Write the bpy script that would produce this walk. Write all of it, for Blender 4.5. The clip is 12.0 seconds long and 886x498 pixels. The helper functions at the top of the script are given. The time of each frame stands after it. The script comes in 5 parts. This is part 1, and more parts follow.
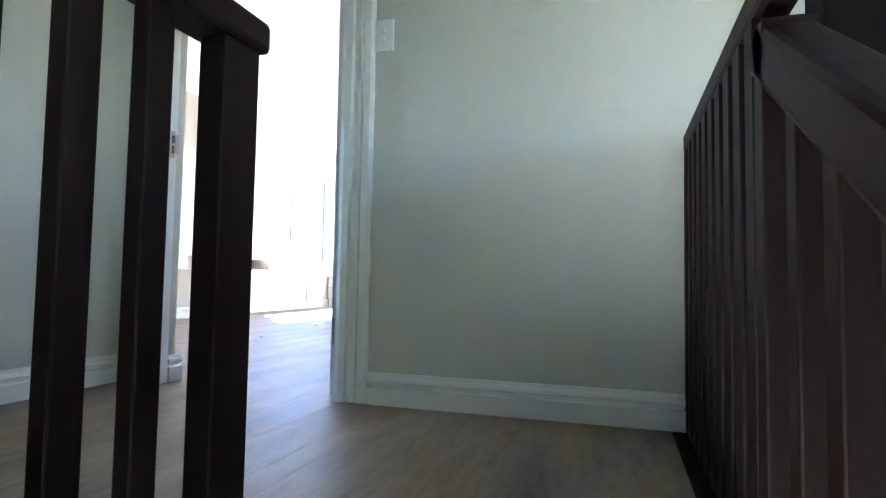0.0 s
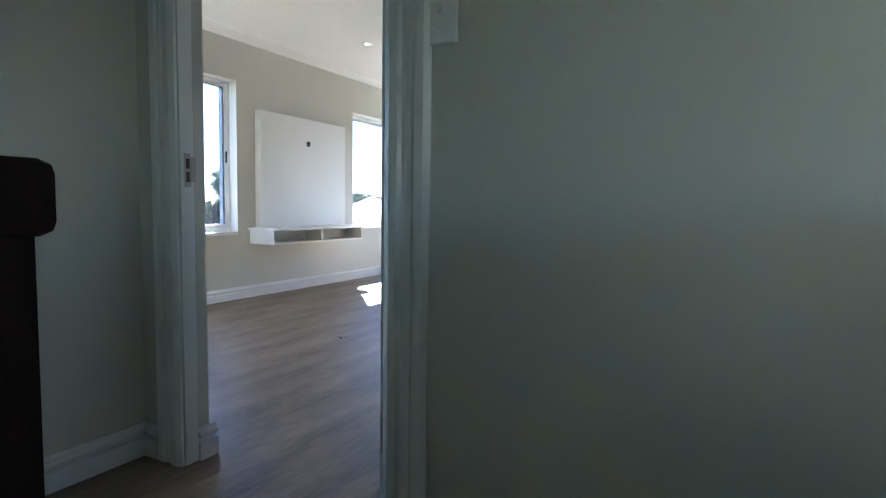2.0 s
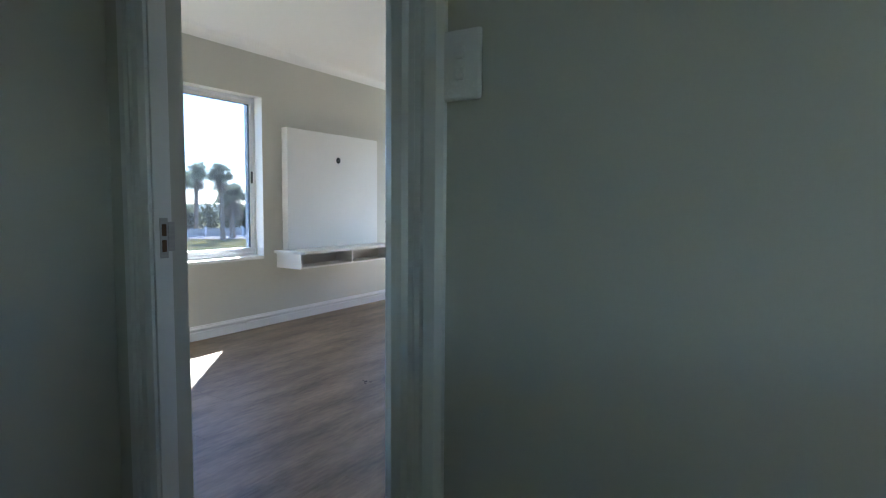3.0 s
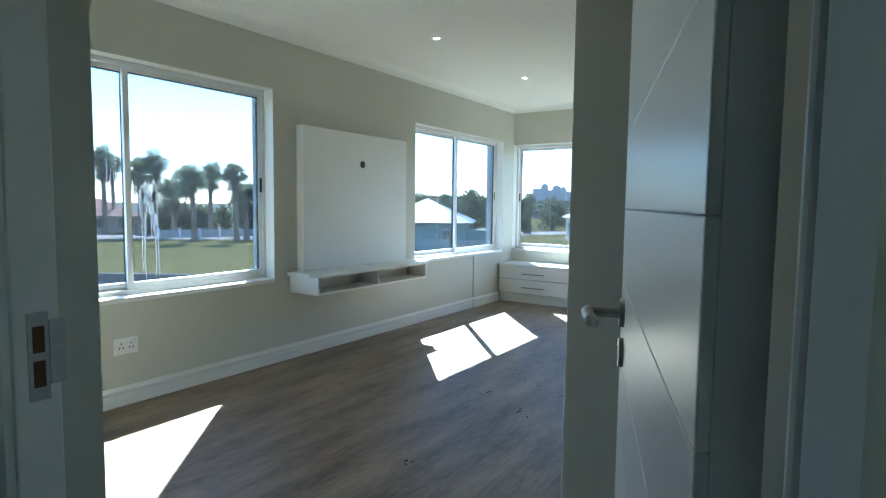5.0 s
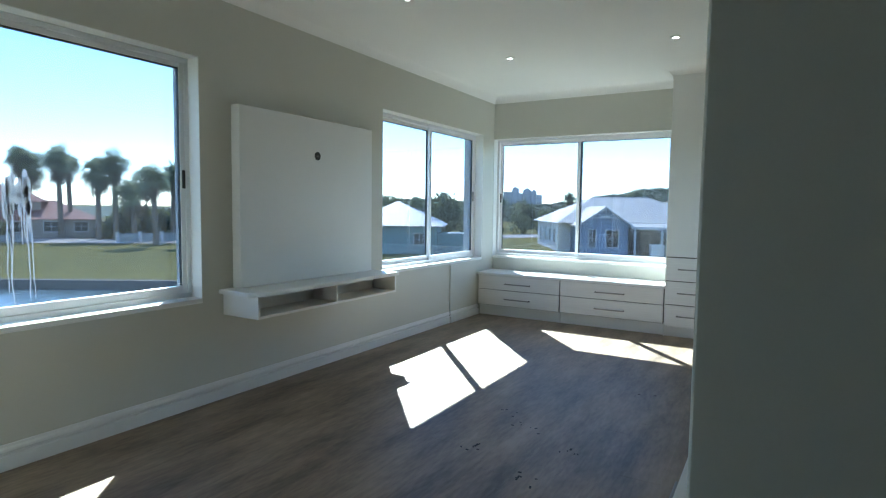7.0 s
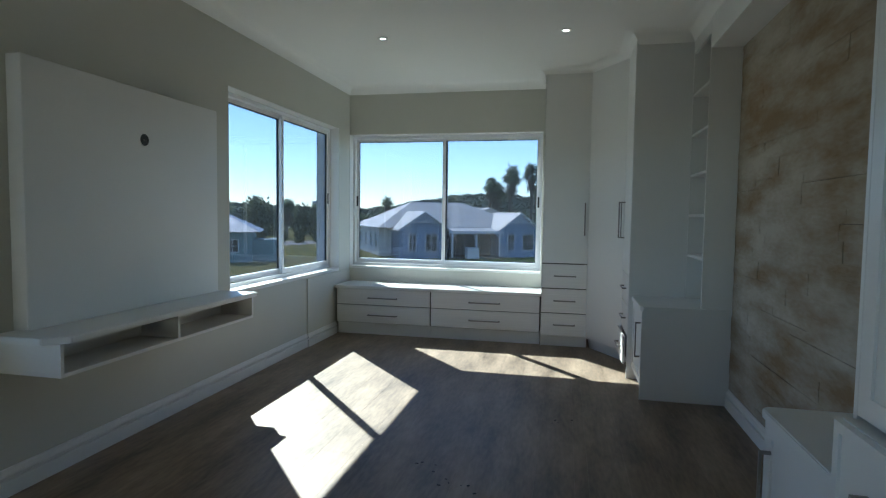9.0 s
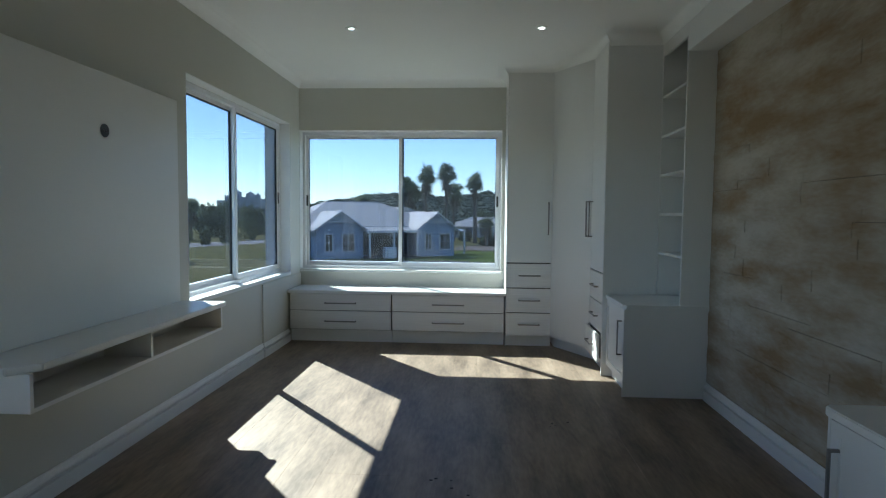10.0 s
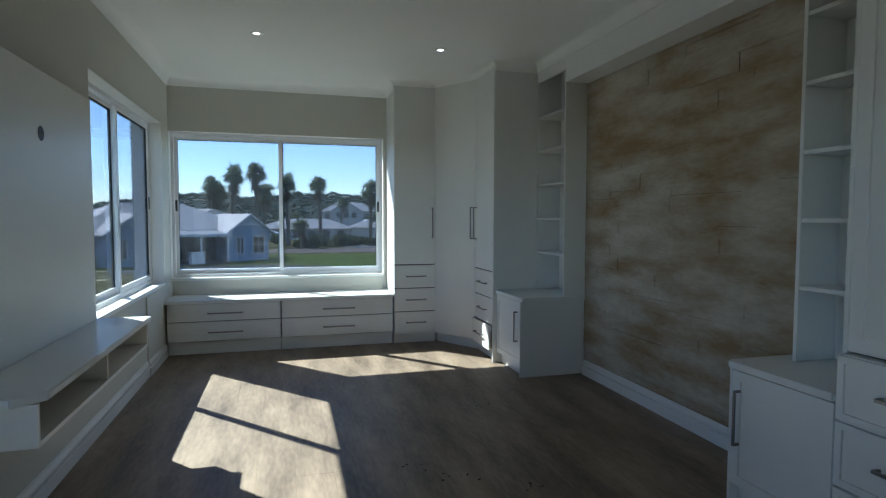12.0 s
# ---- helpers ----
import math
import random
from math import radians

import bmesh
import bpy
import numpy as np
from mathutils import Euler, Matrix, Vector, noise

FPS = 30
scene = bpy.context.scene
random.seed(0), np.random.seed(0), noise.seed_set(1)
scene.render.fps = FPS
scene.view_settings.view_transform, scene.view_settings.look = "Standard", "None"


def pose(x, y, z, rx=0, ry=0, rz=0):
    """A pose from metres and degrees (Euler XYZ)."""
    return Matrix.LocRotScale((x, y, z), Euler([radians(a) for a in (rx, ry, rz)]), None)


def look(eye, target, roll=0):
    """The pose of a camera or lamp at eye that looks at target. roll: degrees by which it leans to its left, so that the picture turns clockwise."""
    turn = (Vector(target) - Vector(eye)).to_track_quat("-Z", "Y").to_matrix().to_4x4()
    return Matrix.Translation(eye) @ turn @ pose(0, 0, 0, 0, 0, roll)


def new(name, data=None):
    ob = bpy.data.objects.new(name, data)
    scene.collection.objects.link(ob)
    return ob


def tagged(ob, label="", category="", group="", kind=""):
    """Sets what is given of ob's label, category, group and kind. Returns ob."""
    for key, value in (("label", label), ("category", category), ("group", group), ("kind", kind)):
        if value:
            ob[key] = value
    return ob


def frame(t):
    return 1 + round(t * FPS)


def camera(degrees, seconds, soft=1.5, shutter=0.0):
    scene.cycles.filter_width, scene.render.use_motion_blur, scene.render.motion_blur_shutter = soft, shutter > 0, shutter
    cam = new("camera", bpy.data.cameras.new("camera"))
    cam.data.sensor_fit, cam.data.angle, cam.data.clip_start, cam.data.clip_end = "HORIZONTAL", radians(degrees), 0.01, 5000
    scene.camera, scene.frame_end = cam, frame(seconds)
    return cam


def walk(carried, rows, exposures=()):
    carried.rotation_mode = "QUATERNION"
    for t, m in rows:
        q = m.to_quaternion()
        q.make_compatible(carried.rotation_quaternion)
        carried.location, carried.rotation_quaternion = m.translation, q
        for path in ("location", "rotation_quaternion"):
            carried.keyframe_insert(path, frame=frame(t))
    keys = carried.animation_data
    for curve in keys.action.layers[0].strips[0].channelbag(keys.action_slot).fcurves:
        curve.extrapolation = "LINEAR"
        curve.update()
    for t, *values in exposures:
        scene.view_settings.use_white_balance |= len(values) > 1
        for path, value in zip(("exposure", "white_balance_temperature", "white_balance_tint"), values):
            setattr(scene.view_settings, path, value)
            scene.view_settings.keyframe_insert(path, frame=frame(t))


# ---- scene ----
cam = camera(76.0, 12.0, soft=1.2)
PATH = [
    (0, (4.536, -0.41, 0.469), (3.946, 1.498, 0.577), 1.0),
    (0.5, (4.499, -0.229, 0.54), (3.81, 1.647, 0.614), 0.9),
    (1, (4.475, -0.056, 0.642), (3.716, 1.789, 0.507), 0.8),
    (1.5, (4.425, 0.099, 0.786), (3.571, 1.902, 0.643), 0.9),
    (2, (4.368, 0.276, 0.93), (3.43, 2.036, 0.782), 0.8),
    (2.5, (4.305, 0.434, 1.047), (3.302, 2.158, 0.895), 0.7),
    (3, (4.215, 0.642, 1.147), (3.154, 2.33, 0.991), 0.5),
    (4.8, (3.593, 1.237, 1.239), (2.484, 2.895, 1.092), 0.8),
    (5, (3.501, 1.282, 1.248), (2.402, 2.945, 1.093), 0.7),
    (5.5, (3.349, 1.405, 1.251), (2.27, 3.082, 1.098), 0.7),
    (6, (3.218, 1.605, 1.234), (2.168, 3.3, 1.084), 0.7),
    (6.5, (3.098, 1.794, 1.234), (2.07, 3.503, 1.085), 0.7),
    (8.3, (2.684, 2.404, 1.201), (1.892, 4.237, 1.079), 1.1),
    (8.5, (2.58, 2.422, 1.221), (1.899, 4.298, 1.094), 1.0),
    (9, (2.296, 2.483, 1.216), (1.875, 4.435, 1.098), 0.8),
    (9.5, (2.038, 2.556, 1.203), (1.778, 4.536, 1.087), 0.6),
    (10, (1.81, 2.577, 1.216), (1.692, 4.57, 1.099), 0.5),
    (10.5, (1.579, 2.544, 1.218), (1.616, 4.541, 1.104), 0.4),
    (11, (1.411, 2.506, 1.231), (1.628, 4.491, 1.119), 0.3),
    (11.5, (1.216, 2.474, 1.225), (1.616, 4.43, 1.114), 0.2),
    (12, (1.058, 2.381, 1.248), (1.594, 4.305, 1.138), 0.1),
]
walk(cam, [(t, look(eye, target, roll)) for t, eye, target, roll in PATH],
     exposures=[(0, 7.07, 5830, 11), (0.5, 6.47, 5830, 8), (1.0, 5.84, 5820, 8), (1.5, 5.5, 5790, 8), (2.0, 5.32, 5770, 7), (3.2, 4.95, 5700, 5), (5.0, 4.54, 5600, -8), (6.5, 4.34, 5600, -7),
                (8.5, 3.45, 5660, -4), (9.5, 3.22, 5680, -4), (12, 3.19, 5640, -3)])
from mathutils import Vector as V3

# ---------- light ----------
SUN_WAY = V3((1.47, -1.66, -2.02))
world = bpy.data.worlds.new("daylight")
scene.world = world
world.use_nodes = True
_n = world.node_tree.nodes
_sky = _n.new("ShaderNodeTexSky")
_sky.sky_type = "NISHITA"
_sky.sun_disc = False
_sky.sun_elevation = radians(42.3)
_sky.sun_rotation = radians(318.5)
_sky.air_density, _sky.dust_density, _sky.ozone_density = 1.0, 0.05, 3.0
_sky.altitude = 1500
world.node_tree.links.new(_sky.outputs["Color"], _n["Background"].inputs["Color"])
_n["Background"].inputs["Strength"].default_value = 0.10
sun = new("sun", bpy.data.lights.new("sun", "SUN"))
sun.data.energy, sun.data.angle, sun.data.color = 1.52, radians(0.5), (1.0, 0.97, 0.92)
sun.matrix_world = look((0, 0, 30), tuple(V3((0, 0, 30)) + SUN_WAY))


# ---------- materials ----------
def material(name, a, b=None, rough=0.5, metal=0.0, scale=4.0, stretch=(1, 1, 1), detail=6.0, fine=60.0, bump=0.05,
             fine_mix=0.25, spec=0.5, random_by=0.0, coat=0.0, placed=False):
    """Two-scale noise between the colours a and b, with fine relief."""
    b = b or tuple(c * 0.85 for c in a)
    m = bpy.data.materials.new(name)
    m.use_nodes = True
    nt = m.node_tree
    n, l = nt.nodes, nt.links
    p = n["Principled BSDF"]
    tc = n.new("ShaderNodeTexCoord")
    mp = n.new("ShaderNodeMapping")
    mp.inputs["Scale"].default_value = stretch
    geo = n.new("ShaderNodeNewGeometry") if placed else None
    l.new(geo.outputs["Position"] if placed else tc.outputs["Object"], mp.inputs["Vector"])
    big = n.new("ShaderNodeTexNoise")
    big.inputs["Scale"].default_value, big.inputs["Detail"].default_value = scale, detail
    l.new(mp.outputs["Vector"], big.inputs["Vector"])
    small = n.new("ShaderNodeTexNoise")
    small.inputs["Scale"].default_value, small.inputs["Detail"].default_value = fine, 4.0
    l.new(mp.outputs["Vector"], small.inputs["Vector"])
    mixf = n.new("ShaderNodeMix")
    mixf.data_type = "FLOAT"
    mixf.inputs[0].default_value = fine_mix
    l.new(big.outputs["Fac"], mixf.inputs[2])
    l.new(small.outputs["Fac"], mixf.inputs[3])
    ramp = n.new("ShaderNodeValToRGB")
    ramp.color_ramp.elements[0].position, ramp.color_ramp.elements[1].position = 0.32, 0.68
    ramp.color_ramp.elements[0].color, ramp.color_ramp.elements[1].color = (*b, 1), (*a, 1)
    l.new(mixf.outputs[0], ramp.inputs["Fac"])
    col = ramp.outputs["Color"]
    if random_by:
        info = n.new("ShaderNodeObjectInfo")
        mr = n.new("ShaderNodeMapRange")
        mr.inputs["To Min"].default_value, mr.inputs["To Max"].default_value = 1 - random_by, 1 + random_by
        l.new(info.outputs["Random"], mr.inputs["Value"])
        hsv = n.new("ShaderNodeHueSaturation")
        l.new(mr.outputs["Result"], hsv.inputs["Value"])
        l.new(col, hsv.inputs["Color"])
        col = hsv.outputs["Color"]
        if not placed:
            add = n.new("ShaderNodeVectorMath")
            add.operation = "MULTIPLY_ADD"
            l.new(info.outputs["Random"], add.inputs[0])
            add.inputs[1].default_value = (37, 19, 11)
            l.new(tc.outputs["Object"], add.inputs[2])
            l.new(add.outputs["Vector"], mp.inputs["Vector"])
    l.new(col, p.inputs["Base Color"])
    mr2 = n.new("ShaderNodeMapRange")
    mr2.inputs["To Min"].default_value, mr2.inputs["To Max"].default_value = max(rough - 0.08, 0.02), min(rough + 0.1, 1)
    l.new(mixf.outputs[0], mr2.inputs["Value"])
    l.new(mr2.outputs["Result"], p.inputs["Roughness"])
    p.inputs["Metallic"].default_value = metal
    p.inputs["Specular IOR Level"].default_value = spec
    p.inputs["Coat Weight"].default_value = coat
    if bump:
        bp = n.new("ShaderNodeBump")
        bp.inputs["Strength"].default_value, bp.inputs["Distance"].default_value = bump, 0.01
        l.new(small.outputs["Fac"], bp.inputs["Height"])
        l.new(bp.outputs["Normal"], p.inputs["Normal"])
    return m


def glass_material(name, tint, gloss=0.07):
    """Sheet glass tinted to dim the view: light goes straight through, and a little is mirrored more at a slant."""
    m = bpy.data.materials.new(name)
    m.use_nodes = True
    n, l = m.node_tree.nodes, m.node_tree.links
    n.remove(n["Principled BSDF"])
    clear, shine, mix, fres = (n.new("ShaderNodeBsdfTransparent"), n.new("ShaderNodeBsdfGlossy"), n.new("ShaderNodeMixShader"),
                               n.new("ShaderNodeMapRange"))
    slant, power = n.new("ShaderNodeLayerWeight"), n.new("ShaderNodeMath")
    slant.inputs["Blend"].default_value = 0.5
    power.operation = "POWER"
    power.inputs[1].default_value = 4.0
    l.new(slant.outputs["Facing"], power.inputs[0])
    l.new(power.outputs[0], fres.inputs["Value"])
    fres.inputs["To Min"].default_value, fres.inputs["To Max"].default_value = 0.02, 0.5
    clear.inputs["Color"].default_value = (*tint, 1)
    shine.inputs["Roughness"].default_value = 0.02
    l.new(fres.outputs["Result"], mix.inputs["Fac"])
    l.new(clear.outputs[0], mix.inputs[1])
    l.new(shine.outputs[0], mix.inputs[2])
    haze_veil, veil_mix = n.new("ShaderNodeBsdfTranslucent"), n.new("ShaderNodeMixShader")
    haze_veil.inputs["Color"].default_value = (0.85, 0.87, 0.9, 1)
    veil_mix.inputs["Fac"].default_value = 0.006                 # pale veil, imitates haze over the outdoor view
    l.new(mix.outputs[0], veil_mix.inputs[1])
    l.new(haze_veil.outputs[0], veil_mix.inputs[2])
    l.new(veil_mix.outputs[0], n["Material Output"].inputs["Surface"])
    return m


def glow_material(name, colour, strength):
    m = bpy.data.materials.new(name)
    m.use_nodes = True
    p = m.node_tree.nodes["Principled BSDF"]
    p.inputs["Base Color"].default_value = (0.9, 0.9, 0.9, 1)
    p.inputs["Emission Color"].default_value = (*colour, 1)
    p.inputs["Emission Strength"].default_value = strength
    return m


M_WALL = material("wall_paint", (0.585, 0.58, 0.52), (0.545, 0.54, 0.48), 0.75, scale=0.7, fine=220, bump=0.04, fine_mix=0.15)
M_WHITE = material("white_paint", (0.80, 0.80, 0.78), (0.75, 0.75, 0.73), 0.4, scale=1.2, fine=150, bump=0.02)
M_CEIL = material("ceiling_paint", (0.87, 0.87, 0.85), (0.83, 0.83, 0.81), 0.8, scale=0.8, fine=200, bump=0.03)
M_TRIM = material("gloss_trim_paint", (0.78, 0.78, 0.77), (0.74, 0.74, 0.73), 0.32, scale=2.0, fine=90, bump=0)
M_CAB = material("cabinet_foil", (0.76, 0.76, 0.74), (0.72, 0.72, 0.70), 0.32, scale=1.5, fine=120, bump=0.015)
M_DRAWER = material("drawer_woodgrain_foil", (0.77, 0.76, 0.73), (0.69, 0.68, 0.65), 0.38, scale=5, stretch=(1, 8, 30), fine=70, bump=0.04)
M_INNER = material("cabinet_inside_board", (0.74, 0.735, 0.70), (0.69, 0.68, 0.65), 0.5, scale=2, fine=100, bump=0.02)
# Darkened colour gives the shade in the gaps between cabinet fronts.
M_CARCASS = material("carcass_gap_shade", (0.16, 0.15, 0.135), None, 0.8, bump=0.05)
M_ALU = material("white_aluminium", (0.76, 0.77, 0.79), (0.70, 0.71, 0.73), 0.3, scale=3, fine=140, bump=0.01)
M_STEEL = material("brushed_steel", (0.50, 0.49, 0.47), (0.40, 0.39, 0.38), 0.3, 1.0, scale=8, stretch=(1, 1, 12), fine=200, bump=0.02)
M_STEELD = material("dark_nickel", (0.30, 0.29, 0.28), (0.22, 0.21, 0.20), 0.32, 1.0, scale=8, fine=200, bump=0.02)
M_BLACK = material("black_plastic", (0.02, 0.02, 0.022), (0.014, 0.014, 0.015), 0.45, scale=8, fine=200, bump=0.02)
M_RUBBER = material("black_glazing_seal", (0.025, 0.025, 0.027), None, 0.6, scale=8, fine=200, bump=0.02)
M_PLASTIC = material("white_switch_plastic", (0.80, 0.80, 0.79), (0.76, 0.76, 0.75), 0.25, scale=3, fine=200, bump=0.01)
M_DARKWOOD = material("dark_stained_wood", (0.014, 0.0058, 0.0046), (0.0065, 0.003, 0.0026), 0.5, scale=3, stretch=(6, 6, 0.6), fine=40, bump=0.05, spec=0.11)
M_DOOR = material("satin_door_paint", (0.72, 0.73, 0.73), (0.67, 0.68, 0.68), 0.33, scale=1.5, fine=60, bump=0.02)
M_PLANK = material("vinyl_plank", (0.335, 0.256, 0.18), (0.095, 0.069, 0.047), 0.45, scale=1.5, stretch=(4.2, 0.9, 4.2), detail=8, fine=12, bump=0.05, fine_mix=0.25, spec=0.42,
                   random_by=0.035, placed=True)
M_SUBFLOOR = material("plank_joint", (0.13, 0.105, 0.085), None, 0.7)
M_STONE = material("sandstone_cladding", (0.52, 0.485, 0.405), (0.265, 0.182, 0.09), 0.85, scale=2.3, stretch=(1.0, 0.9, 2.9), detail=5, fine=22, bump=0.4, fine_mix=0.16, placed=True)
for _e, _p in zip(next(n for n in M_STONE.node_tree.nodes if n.type == "VALTORGB").color_ramp.elements, (0.34, 0.66)):
    _e.position = _p
M_GROUT = material("stone_backing", (0.15, 0.115, 0.08), (0.10, 0.08, 0.055), 0.9, bump=0.3)
# Dark tint holds the outdoor brightness down; the veil in it imitates haze.
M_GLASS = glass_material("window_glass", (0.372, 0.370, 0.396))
M_DROPPING = material("bird_dropping", (0.85, 0.85, 0.82), (0.7, 0.7, 0.67), 0.8)
_dn, _dl = M_DROPPING.node_tree.nodes, M_DROPPING.node_tree.links
_tr, _mx = _dn.new("ShaderNodeBsdfTranslucent"), _dn.new("ShaderNodeMixShader")
_tr.inputs["Color"].default_value = (0.85, 0.85, 0.82, 1)
_mx.inputs["Fac"].default_value = 0.6
_dl.new(_dn["Principled BSDF"].outputs[0], _mx.inputs[1])
_dl.new(_tr.outputs[0], _mx.inputs[2])
_dl.new(_mx.outputs[0], _dn["Material Output"].inputs["Surface"])
M_LAMP = glow_material("downlight_lens", (1.0, 0.97, 0.9), 1.3)
M_DEBRIS = material("dark_scrap", (0.05, 0.045, 0.04), (0.02, 0.02, 0.02), 0.8)
M_BRASS = material("brass_latch", (0.13, 0.07, 0.035), (0.07, 0.04, 0.02), 0.45, 0.6)
# outdoors
M_GRASS = material("lawn_grass", (0.195, 0.17, 0.048), (0.13, 0.122, 0.036), 0.95, scale=0.09, fine=2.5, bump=0.4, fine_mix=0.35, spec=0.05)
M_PLASTER_OUT = material("outside_plaster", (0.82, 0.82, 0.80), (0.76, 0.76, 0.74), 0.8, scale=1, fine=80, bump=0.1)
M_BLUEWALL = material("pale_blue_boards", (0.26, 0.325, 0.44), (0.225, 0.285, 0.395), 0.7, scale=0.6, fine=20, bump=0.05)
M_GREYWALL = material("pale_grey_render", (0.62, 0.60, 0.57), (0.54, 0.52, 0.49), 0.8, scale=0.5, fine=20)
M_GREENWALL = material("teal_boards", (0.20, 0.30, 0.32), (0.16, 0.25, 0.27), 0.7, scale=0.6, fine=20)
M_ROOF = material("grey_metal_roof", (0.62, 0.57, 0.485), (0.53, 0.485, 0.41), 0.5, scale=0.5, fine=12, bump=0.05)
M_SANDWALL = material("sandy_house_render", (0.42, 0.35, 0.29), (0.36, 0.30, 0.245), 0.85, scale=0.5, fine=20)
M_RIDGE = material("weathered_ridge_metal", (0.24, 0.24, 0.25), None, 0.6)
M_REDROOF = material("terracotta_roof", (0.40, 0.205, 0.16), (0.31, 0.15, 0.115), 0.8, scale=0.8, fine=14, bump=0.3)
M_DARKGLASS = material("dark_window_glass", (0.03, 0.035, 0.045), (0.02, 0.024, 0.03), 0.12)
M_FENCE = material("weathered_white_palings", (0.38, 0.39, 0.385), (0.31, 0.32, 0.315), 0.8, scale=3, fine=20)
M_WHITEOUT = material("white_timber_trim", (0.75, 0.75, 0.74), None, 0.6)
M_LEAF = material("palm_leaf", (0.31, 0.35, 0.22), (0.20, 0.235, 0.145), 0.7, scale=0.8, fine=8, bump=0.1, random_by=0.2)
M_DEADLEAF = material("dry_palm_skirt", (0.24, 0.20, 0.15), (0.14, 0.115, 0.085), 0.9, scale=1.5, fine=10)
M_TRUNK = material("palm_trunk", (0.26, 0.21, 0.16), (0.15, 0.12, 0.09), 0.95, scale=3, stretch=(1, 1, 3), fine=20, bump=0.5)
M_BUSH = material("shrub_leaf", (0.20, 0.225, 0.12), (0.11, 0.13, 0.07), 0.85, scale=0.7, fine=6, bump=0.3)
M_HILL = material("far_dune_scrub", (0.125, 0.155, 0.10), (0.085, 0.11, 0.072), 0.95, scale=0.05, fine=0.4, bump=0.3)
M_WATER = material("canal_water", (0.16, 0.23, 0.24), (0.11, 0.17, 0.18), 0.2, scale=0.3, stretch=(1, 1, 1), fine=2.0, bump=0.4, spec=0.3)
M_QUAY = material("quay_concrete", (0.17, 0.16, 0.14), (0.10, 0.095, 0.085), 0.9, scale=1, fine=10, bump=0.3)
M_LAWN = material("garden_lawn", (0.15, 0.185, 0.032), (0.10, 0.14, 0.024), 0.95, scale=0.12, fine=3, bump=0.4, fine_mix=0.35, spec=0.05)
# Paving darkened in colour for the blue house's shadow and porch shade.
M_SHADEPAVING = material("shade_dark_paving", (0.07, 0.07, 0.072), (0.05, 0.05, 0.052), 0.9, scale=0.5, fine=6, bump=0.2)
M_MULCH = material("mulch_and_rocks", (0.27, 0.205, 0.145), (0.14, 0.105, 0.072), 0.95, scale=0.6, fine=4, bump=0.5)
# Side render lightened in colour to look sunlit beside the blue front.
M_SIDEWALL = material("sunlit_side_render", (0.76, 0.74, 0.70), (0.70, 0.68, 0.64), 0.8, scale=0.6, fine=20, bump=0.05)
M_HAZE = material("far_hazy_concrete", (0.50, 0.52, 0.56), (0.44, 0.46, 0.50), 0.9, scale=0.1, fine=1)
M_PAVING = material("pale_paving", (0.42, 0.39, 0.35), (0.35, 0.32, 0.29), 0.9, scale=0.4, fine=5)
M_TOWERGLASS = material("hazy_far_glass", (0.34, 0.36, 0.40), None, 0.7)
# Pale roof metal with a blue sky reflection mixed into the colour.
M_SKYROOF = material("sky_tinted_metal_roof", (0.32, 0.36, 0.41), (0.28, 0.32, 0.37), 0.5, scale=0.5, fine=12, bump=0.05)


for _m in (M_LEAF, M_BUSH, M_DEADLEAF):      # thin leaves let some light through
    _dn, _dl = _m.node_tree.nodes, _m.node_tree.links
    _tr, _mx = _dn.new("ShaderNodeBsdfTranslucent"), _dn.new("ShaderNodeMixShader")
    _mx.inputs["Fac"].default_value = 0.6
    _dl.new(_dn["Principled BSDF"].inputs["Base Color"].links[0].from_socket, _tr.inputs["Color"])
    _dl.new(_dn["Principled BSDF"].outputs[0], _mx.inputs[1])
    _dl.new(_tr.outputs[0], _mx.inputs[2])
    _dl.new(_mx.outputs[0], _dn["Material Output"].inputs["Surface"])


# ---------- building blocks ----------
def box(bm, x0, x1, y0, y1, z0, z1, bevel=0.0, m=None):
    g = bmesh.ops.create_cube(bm, size=1.0)
    vs = g["verts"]
    for v in vs:
        v.co = V3((x0 + (v.co.x + 0.5) * (x1 - x0), y0 + (v.co.y + 0.5) * (y1 - y0), z0 + (v.co.z + 0.5) * (z1 - z0)))
    if bevel:
        es = list({e for v in vs for e in v.link_edges})
        r = bmesh.ops.bevel(bm, geom=es, offset=bevel, segments=2, profile=0.5, affect="EDGES")
        vs = list({v for f in r["faces"] for v in f.verts} | {v for v in vs if v.is_valid})
    if m is not None:
        bmesh.ops.transform(bm, matrix=m, verts=[v for v in vs if v.is_valid])
    return bm


def boxes(*rows, bevel=0.0):
    bm = bmesh.new()
    for r in rows:
        box(bm, *r, bevel=bevel)
    return bm


def prism(points, h0, h1, axis="z", bm=None):
    """A flat outline drawn out along an axis: z from (x, y), x from (y, z), y from (x, z)."""
    bm = bm or bmesh.new()
    def co(p, h):
        return {"z": (p[0], p[1], h), "x": (h, p[0], p[1]), "y": (p[0], h, p[1])}[axis]
    lo = [bm.verts.new(co(p, h0)) for p in points]
    hi = [bm.verts.new(co(p, h1)) for p in points]
    k = len(points)
    fs = [bm.faces.new(lo), bm.faces.new(hi)]
    for i in range(k):
        fs.append(bm.faces.new((lo[i], lo[(i + 1) % k], hi[(i + 1) % k], hi[i])))
    bmesh.ops.recalc_face_normals(bm, faces=fs)
    return bm


